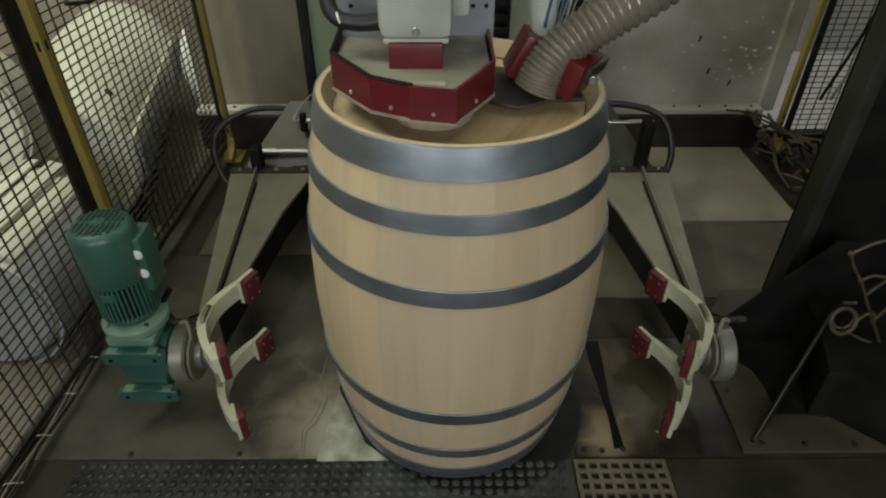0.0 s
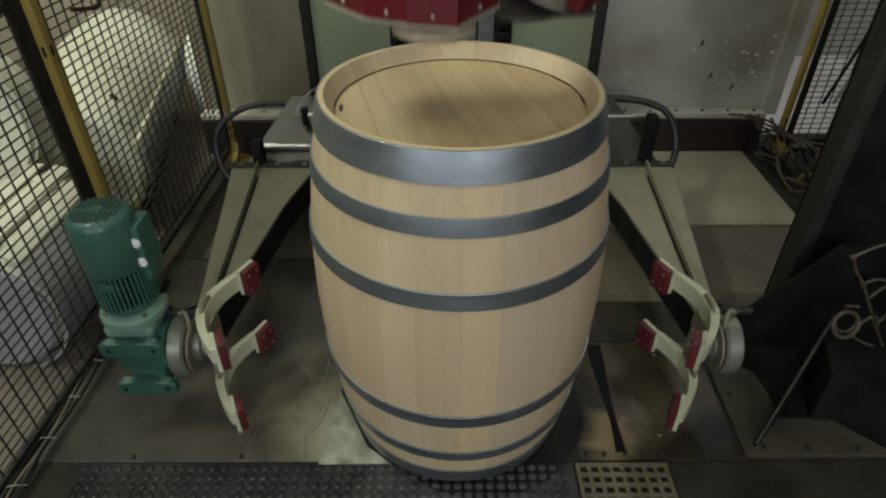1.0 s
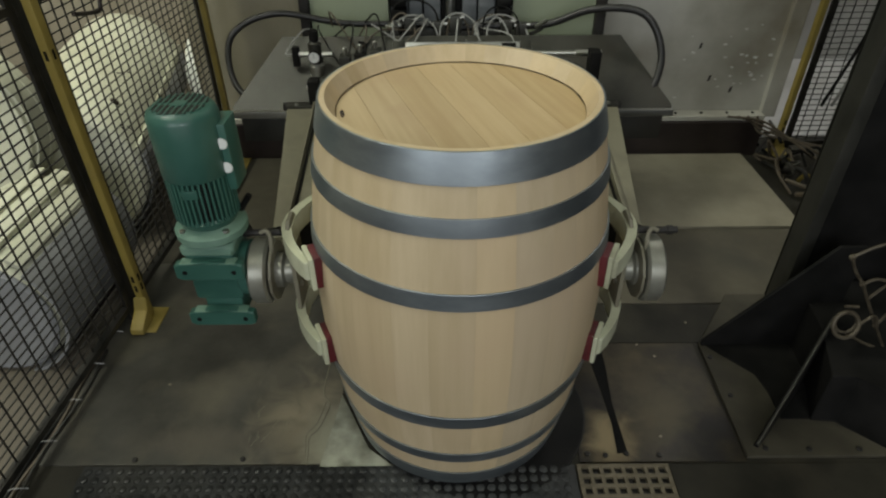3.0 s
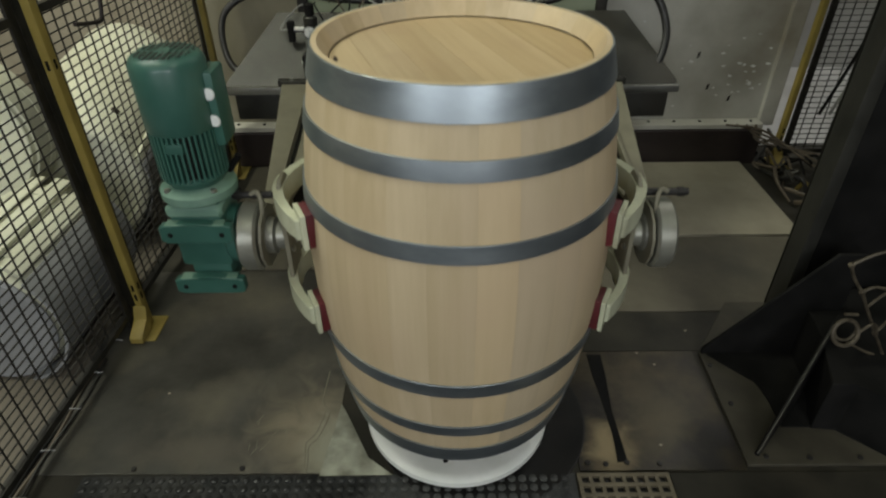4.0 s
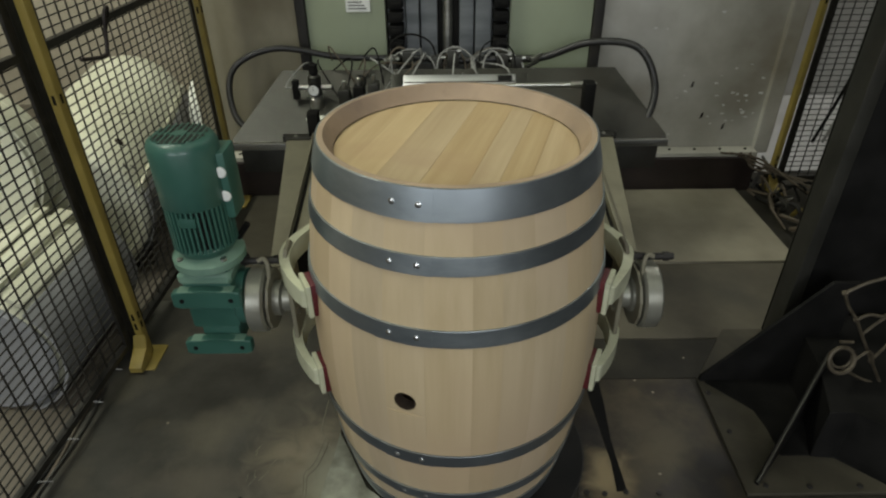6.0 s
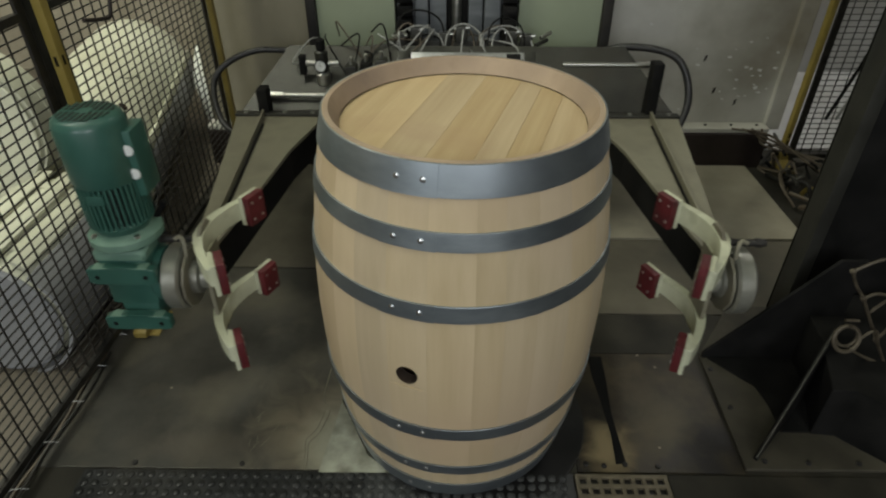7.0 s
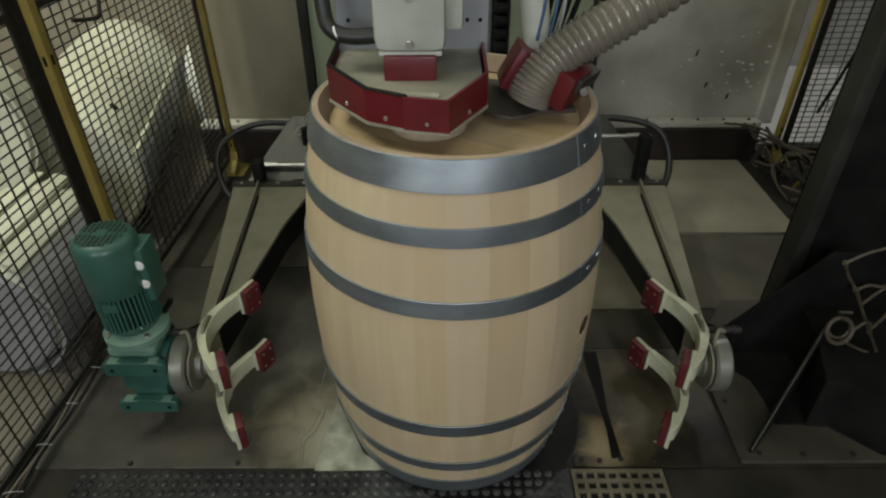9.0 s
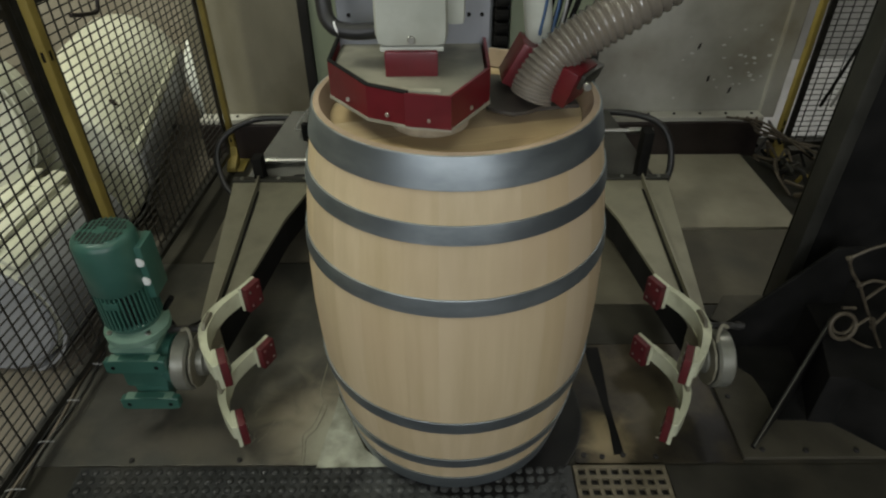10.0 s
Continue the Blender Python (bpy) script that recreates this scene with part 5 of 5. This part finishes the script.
hook = thing("wire_hook", tube([(-1.135, 0.845, 1.02), (-1.112, 0.845, 1.075), (-1.10, 0.83, 1.10), (-1.10, 0.805, 1.085), (-1.108, 0.795, 1.03), (-1.112, 0.785, 0.985), (-1.115, 0.77, 0.962), (-1.12, 0.72, 0.968), (-1.125, 0.64, 0.985)], 0.0065, 8), BEAM, "rusty bent wire hook hanging on the fence rail", "hook")

cables = empty("cable_run", pose(0, 0, 0), "thin cables running along the foot of the fence", "cable")
rng = random.Random(31)
for k, mat in enumerate((BLACK, TAN_CABLE, WIRE)):
    pts = [(-1.185 + 0.012 * k + rng.uniform(-0.008, 0.008), -1.2 + 0.13 * j, 0.008 + 0.006 * rng.random()) for j in range(12)]
    part("cable", tube(pts, 0.005, 6, steps=5), mat, cables)
for k in range(9):
    part("wire_tie", tube([(-1.20, -0.9 + 0.15 * k, 0.02), (-1.175, -0.89 + 0.15 * k, 0.024), (-1.145, -0.88 + 0.15 * k, 0.012)], 0.0018, 5), CLEAR_TUBE, cables)

# ---------------------------------------------------------------- black machine frame with gussets
frame_unit = empty("machine_frame", pose(0, 0, 0), "black steel machine upright with gusset plates on a floor plate", "machine frame")
part("base_plate", prism([(0.80, -0.195), (1.75, -0.195), (1.75, 0.5), (1.0, 0.5), (0.815, 0.245)], 0.0, 0.012, 0.002), BASE_PLATE, frame_unit, "scuffed steel base plate", False)
part("upright", box(1.142, 1.62, 0.36, 0.50, 0.012, 2.6, 0.006), BLACK, frame_unit, "tall black steel upright")
# lighter than the upright, to paint the highlight along its edge
part("upright_flange", box(1.098, 1.140, 0.345, 0.425, 0.012, 2.6, 0.006), GREY_STEEL, frame_unit, "grey flange of the upright, paler as an edge highlight")
XZ = Matrix.Rotation(radians(90), 4, "X")
part("gusset", prism([(0.0, 0.0), (0.40, 0.0), (0.40, 0.40), (0.32, 0.40), (0.0, 0.02)], -0.006, 0.006, 0.001, None, pose(0.82, 0.24, 0.012) @ XZ), BLACK, frame_unit, "triangular black gusset plate", False)
part("gusset", prism([(0.0, 0.0), (0.44, 0.0), (0.44, 0.245), (0.38, 0.245), (0.0, 0.012)], -0.006, 0.006, 0.001, None, pose(0.835, -0.165, 0.012, 0, 0, 44.6) @ XZ), BLACK, frame_unit, "triangular black gusset plate", False)
part("gusset_edge", tube([(0.835, -0.168, 0.026), (1.106, 0.102, 0.256)], 0.004, 8, raw=True), GREY_STEEL, frame_unit, "thin grey edge of the gusset")
part("foot_sheet", prism([(0.835, 0.228), (0.945, 0.105), (0.955, 0.03), (0.948, -0.07), (1.75, -0.07), (1.75, 0.33), (0.84, 0.234)], 0.012, 0.017, 0.001), BLACK, frame_unit, "flat black patch on the base plate by the gussets", False)
part("body", prism([(1.03, -0.075), (1.10, -0.077), (1.20, -0.178), (2.3, -0.178), (2.3, 0.343), (1.13, 0.343), (1.10, 0.12)], 0.012, 0.20, 0.003), BLACK, frame_unit, "low black machine body", False)
part("hood_side", box(1.62, 2.6, 0.345, 0.7, 0.012, 2.6, 0.006), BLACK, frame_unit, "black machine side")
for x, y in ((0.86, -0.17), (0.835, 0.02), (0.83, 0.18), (0.98, -0.175), (1.12, -0.175), (1.26, -0.175)):
    shared("bolt", DARK_BOLT, frame_unit, pose(x, y, 0.012))
part("note", box(1.22, 1.34, 0.352, 0.3585, 0.93, 1.08, 0.001), LABEL_WHITE, frame_unit, "pale sheet on the upright", False)

wires = empty("wire_bundle", pose(1.078, 0.02, 0.302), "rusty bent wire hanger with a ring on the black frame", "wire hanger")
part("ring", tube([(0.035 * math.cos(a), 0.014 * math.sin(a), 0.035 * math.sin(a)) for a in (2 * math.pi * k / 28 for k in range(29))], 0.0062, 8, raw=True), RUSTY, wires, "brass-coloured ring")
part("ring", tube([(0.004 + 0.030 * math.cos(a), 0.010 + 0.01 * math.sin(a), 0.003 + 0.030 * math.sin(a)) for a in (2 * math.pi * k / 24 for k in range(25))], 0.004, 8, raw=True), RUSTY, wires, "brass-coloured ring")
RODS = (
    ((-0.055, 0.02, 0.22), (-0.01, 0.02, 0.25), (0.031, 0.02, 0.266), (0.13, 0.02, 0.31)),
    ((-0.055, 0.02, 0.22), (-0.03, 0.022, 0.175), (0.007, 0.02, 0.129), (0.04, 0.018, 0.075), (0.102, 0.02, -0.021), (0.20, 0.02, -0.17)),
    ((0.007, 0.02, 0.129), (0.04, 0.024, 0.142), (0.086, 0.02, 0.14), (0.20, 0.02, 0.16)),
    ((0.04, 0.02, 0.075), (0.062, 0.02, 0.11), (0.086, 0.02, 0.14)),
    ((0.105, 0.02, -0.01), (0.13, 0.02, 0.05), (0.16, 0.02, 0.12), (0.21, 0.02, 0.19)),
    ((0.02, 0.01, -0.038), (0.046, 0.02, -0.060), (0.10, 0.02, -0.092), (0.168, 0.02, -0.119)),
    ((-0.019, 0.01, 0.060), (0.018, 0.01, 0.058)),
)
for pts in RODS:
    part("rod", tube(pts, 0.0044, 6, steps=4), RUSTY, wires)
part("hook", tube([(0.035, 0, 0.0), (0.06, 0.0, 0.03), (0.085, 0.01, 0.015), (0.10, 0.015, -0.02)], 0.0042, 6), RUSTY, wires)
for at in ((-0.055, 0.02, 0.22), (0.007, 0.02, 0.129), (0.086, 0.02, 0.14), (0.102, 0.02, -0.021)):
    part("weld", disc(0.008, -0.007, 0.007, 0.003, 10, None, pose(*at, 30, 40, 0)), RUSTY, wires)

clutter = empty("cable_clutter", pose(1.66, 1.35, 0.0), "tangle of dusty cables and hoses in the corner", "cables")
rng = random.Random(44)
for n in range(26):
    x, y = rng.uniform(-0.12, 0.2), rng.uniform(-0.5, 0.25)
    pts = [(x, y, 0.01 + 0.05 * rng.random())]
    for k in range(4):
        x, y = x + rng.uniform(-0.06, 0.1), y + rng.uniform(-0.16, 0.1)
        pts.append((x, y, 0.02 + rng.uniform(0, 0.12)))
    part("cable", tube(pts, rng.uniform(0.005, 0.012), 6, steps=5), rng.choice((BLACK, TAN_CABLE, DARK_STEEL, GREY_STEEL, GREY_STEEL)), clutter)
for n in range(4):
    part("cable", tube([(-0.28 + 0.05 * n, 0.27, 0.22), (-0.1, 0.24, 0.2 - 0.02 * n), (0.05 + 0.04 * n, 0.1, 0.12), (0.2 + 0.05 * n, -0.15, 0.06)], 0.006, 6), TAN_CABLE, clutter)
part("strap", tube([(-0.02, -0.05, 0.03), (0.0, -0.06, 0.07), (0.01, -0.09, 0.05), (0.02, -0.1, 0.02)], 0.011, 6), YELLOW, clutter, "yellow strap end")
part("pipe", tube([(-0.02, -0.22, 0.03), (0.14, -0.62, 0.03)], 0.018, 10, raw=True), STEEL, clutter, "bright metal pipe")
for n in range(3):
    part("hanging_cable", tube([(0.12 + 0.05 * n, 0.2, 0.3), (0.2 + 0.05 * n, 0.22, 0.55), (0.24 + 0.03 * n, 0.2, 0.8), (0.4 + 0.05 * n, 0.2, 1.5)], 0.008, 6), (BLACK, CLEAR_TUBE, BLACK)[n], clutter)


# ---------------------------------------------------------------- motion
# seconds, half opening, height of the gripper axis
GRIP = [
    (0.0, 0.752, 0.21), (0.85, 0.752, 0.21), (1.0, 0.752, 0.255), (1.5, 0.752, 0.403), (1.8, 0.747, 0.49), (1.9, 0.722, 0.512),
    (2.0, 0.677, 0.52), (2.25, 0.577, 0.525), (2.45, 0.493, 0.525), (2.6, 0.488, 0.525), (3.6, 0.488, 0.525), (3.8, 0.488, 0.585),
    (4.0, 0.488, 0.657), (4.1, 0.488, 0.695), (4.2, 0.488, 0.728), (4.3, 0.488, 0.750), (4.5, 0.488, 0.766), (5.0, 0.488, 0.773),
    (5.2, 0.488, 0.774), (5.3, 0.488, 0.774), (5.4, 0.488, 0.769), (5.5, 0.488, 0.706), (5.6, 0.488, 0.677), (5.7, 0.488, 0.644), (6.15, 0.488, 0.535), (6.25, 0.488, 0.525),
    (6.4, 0.488, 0.525), (6.8, 0.624, 0.525), (7.0, 0.707, 0.522), (7.1, 0.742, 0.515), (7.2, 0.752, 0.49), (7.5, 0.752, 0.388),
    (7.9, 0.752, 0.24), (8.0, 0.752, 0.21), (8.1, 0.752, 0.207), (10.0, 0.752, 0.207),
]
# seconds, turn of the gripped barrel about the gripper axis
FLIP = [
    (0.0, 0), (4.55, 0), (4.6, 3), (4.7, 23), (4.8, 52), (4.9, 66), (5.0, 98), (5.1, 121), (5.2, 154), (5.3, 175), (5.4, 180), (5.5, 180), (10.0, 180),
]
# seconds, how far the barrel sits off the gripper axis in y and z
SAG = [(0.0, 0, 0), (4.6, 0, 0), (4.7, -0.03, -0.016), (5.3, -0.03, -0.022), (5.4, -0.012, -0.036), (5.7, -0.012, -0.034), (6.15, -0.01, -0.006), (6.25, -0.01, 0), (10.0, -0.01, 0)]
# seconds, turn on the turntable before and after the flip
SPIN = [(0.0, -46), (0.5, -24), (0.9, -7), (1.1, -1.5), (1.25, 0), (2.0, 0), (7.15, 0), (7.3, 4), (7.5, 11.5), (7.7, 19), (8.0, 32), (8.5, 54), (9.0, 77), (9.5, 99), (10.0, 121)]
# seconds, lift of the sanding head
LIFT = [
    (0.0, 0.0), (0.62, 0.0), (0.7, 0.018), (0.8, 0.065), (0.9, 0.115), (1.0, 0.172), (1.1, 0.27), (1.2, 0.37), (1.5, 0.62), (2.0, 0.75),
    (6.8, 0.75), (7.4, 0.65), (7.7, 0.42), (8.0, 0.185), (8.1, 0.07), (8.2, 0.008), (8.25, 0.0), (10.0, 0.0),
]


def between(rows, t, n=1):
    for a, b in zip(rows, rows[1:]):
        if a[0] <= t <= b[0]:
            f = (t - a[0]) / (b[0] - a[0])
            return a[n] + (b[n] - a[n]) * f
    return rows[-1][n]


def motions():
    walk(carriage, [(t, pose(0, 0, z)) for t, x, z in GRIP])
    walk(arm_left, [(t, pose(-x, 0, z)) for t, x, z in GRIP])
    walk(arm_right, [(t, pose(x, 0, z)) for t, x, z in GRIP])
    walk(motor, [(t, pose(-x, 0, z)) for t, x, z in GRIP])
    for ob, side in zip(hoses, (-1, 1)):
        # the loops flatten and reach out as the arms open
        walk(ob, [(t, pose(side * 0.5 * (x - 0.488), 0, z - 0.04 * (x - 0.488) / 0.264, 0, side * 30 * (x - 0.488), 0)) for t, x, z in GRIP])
    times = sorted({r[0] for r in GRIP} | {r[0] for r in FLIP})
    for ob, s in ((grip_left, -1), (grip_right, 1)):
        walk(ob, [(t, pose(s * between(GRIP, t, 1), 0, between(GRIP, t, 2), between(FLIP, t))) for t in times])
    times = sorted({r[0] for r in GRIP} | {r[0] for r in FLIP} | {r[0] for r in SPIN} | {r[0] for r in SAG})
    rows = []
    for t in times:
        z = between(GRIP, t, 2) if 2.6 <= t <= 6.25 else 0.525
        m = pose(0, between(SAG, t, 1), z + between(SAG, t, 2), 0, 0, between(SPIN, t) if t > 6 else 0) @ pose(0, 0, 0, between(FLIP, t)) @ pose(0, 0, 0, 0, 0, between(SPIN, t) if t < 3 else 0)
        rows.append((t, m))
    walk(main_barrel, rows)
    walk(turntable, [(t, pose(0, 0, 0, 0, 0, a)) for t, a in SPIN])
    walk(sander, [(t, pose(0, 0, z)) for t, z in LIFT])


motions()
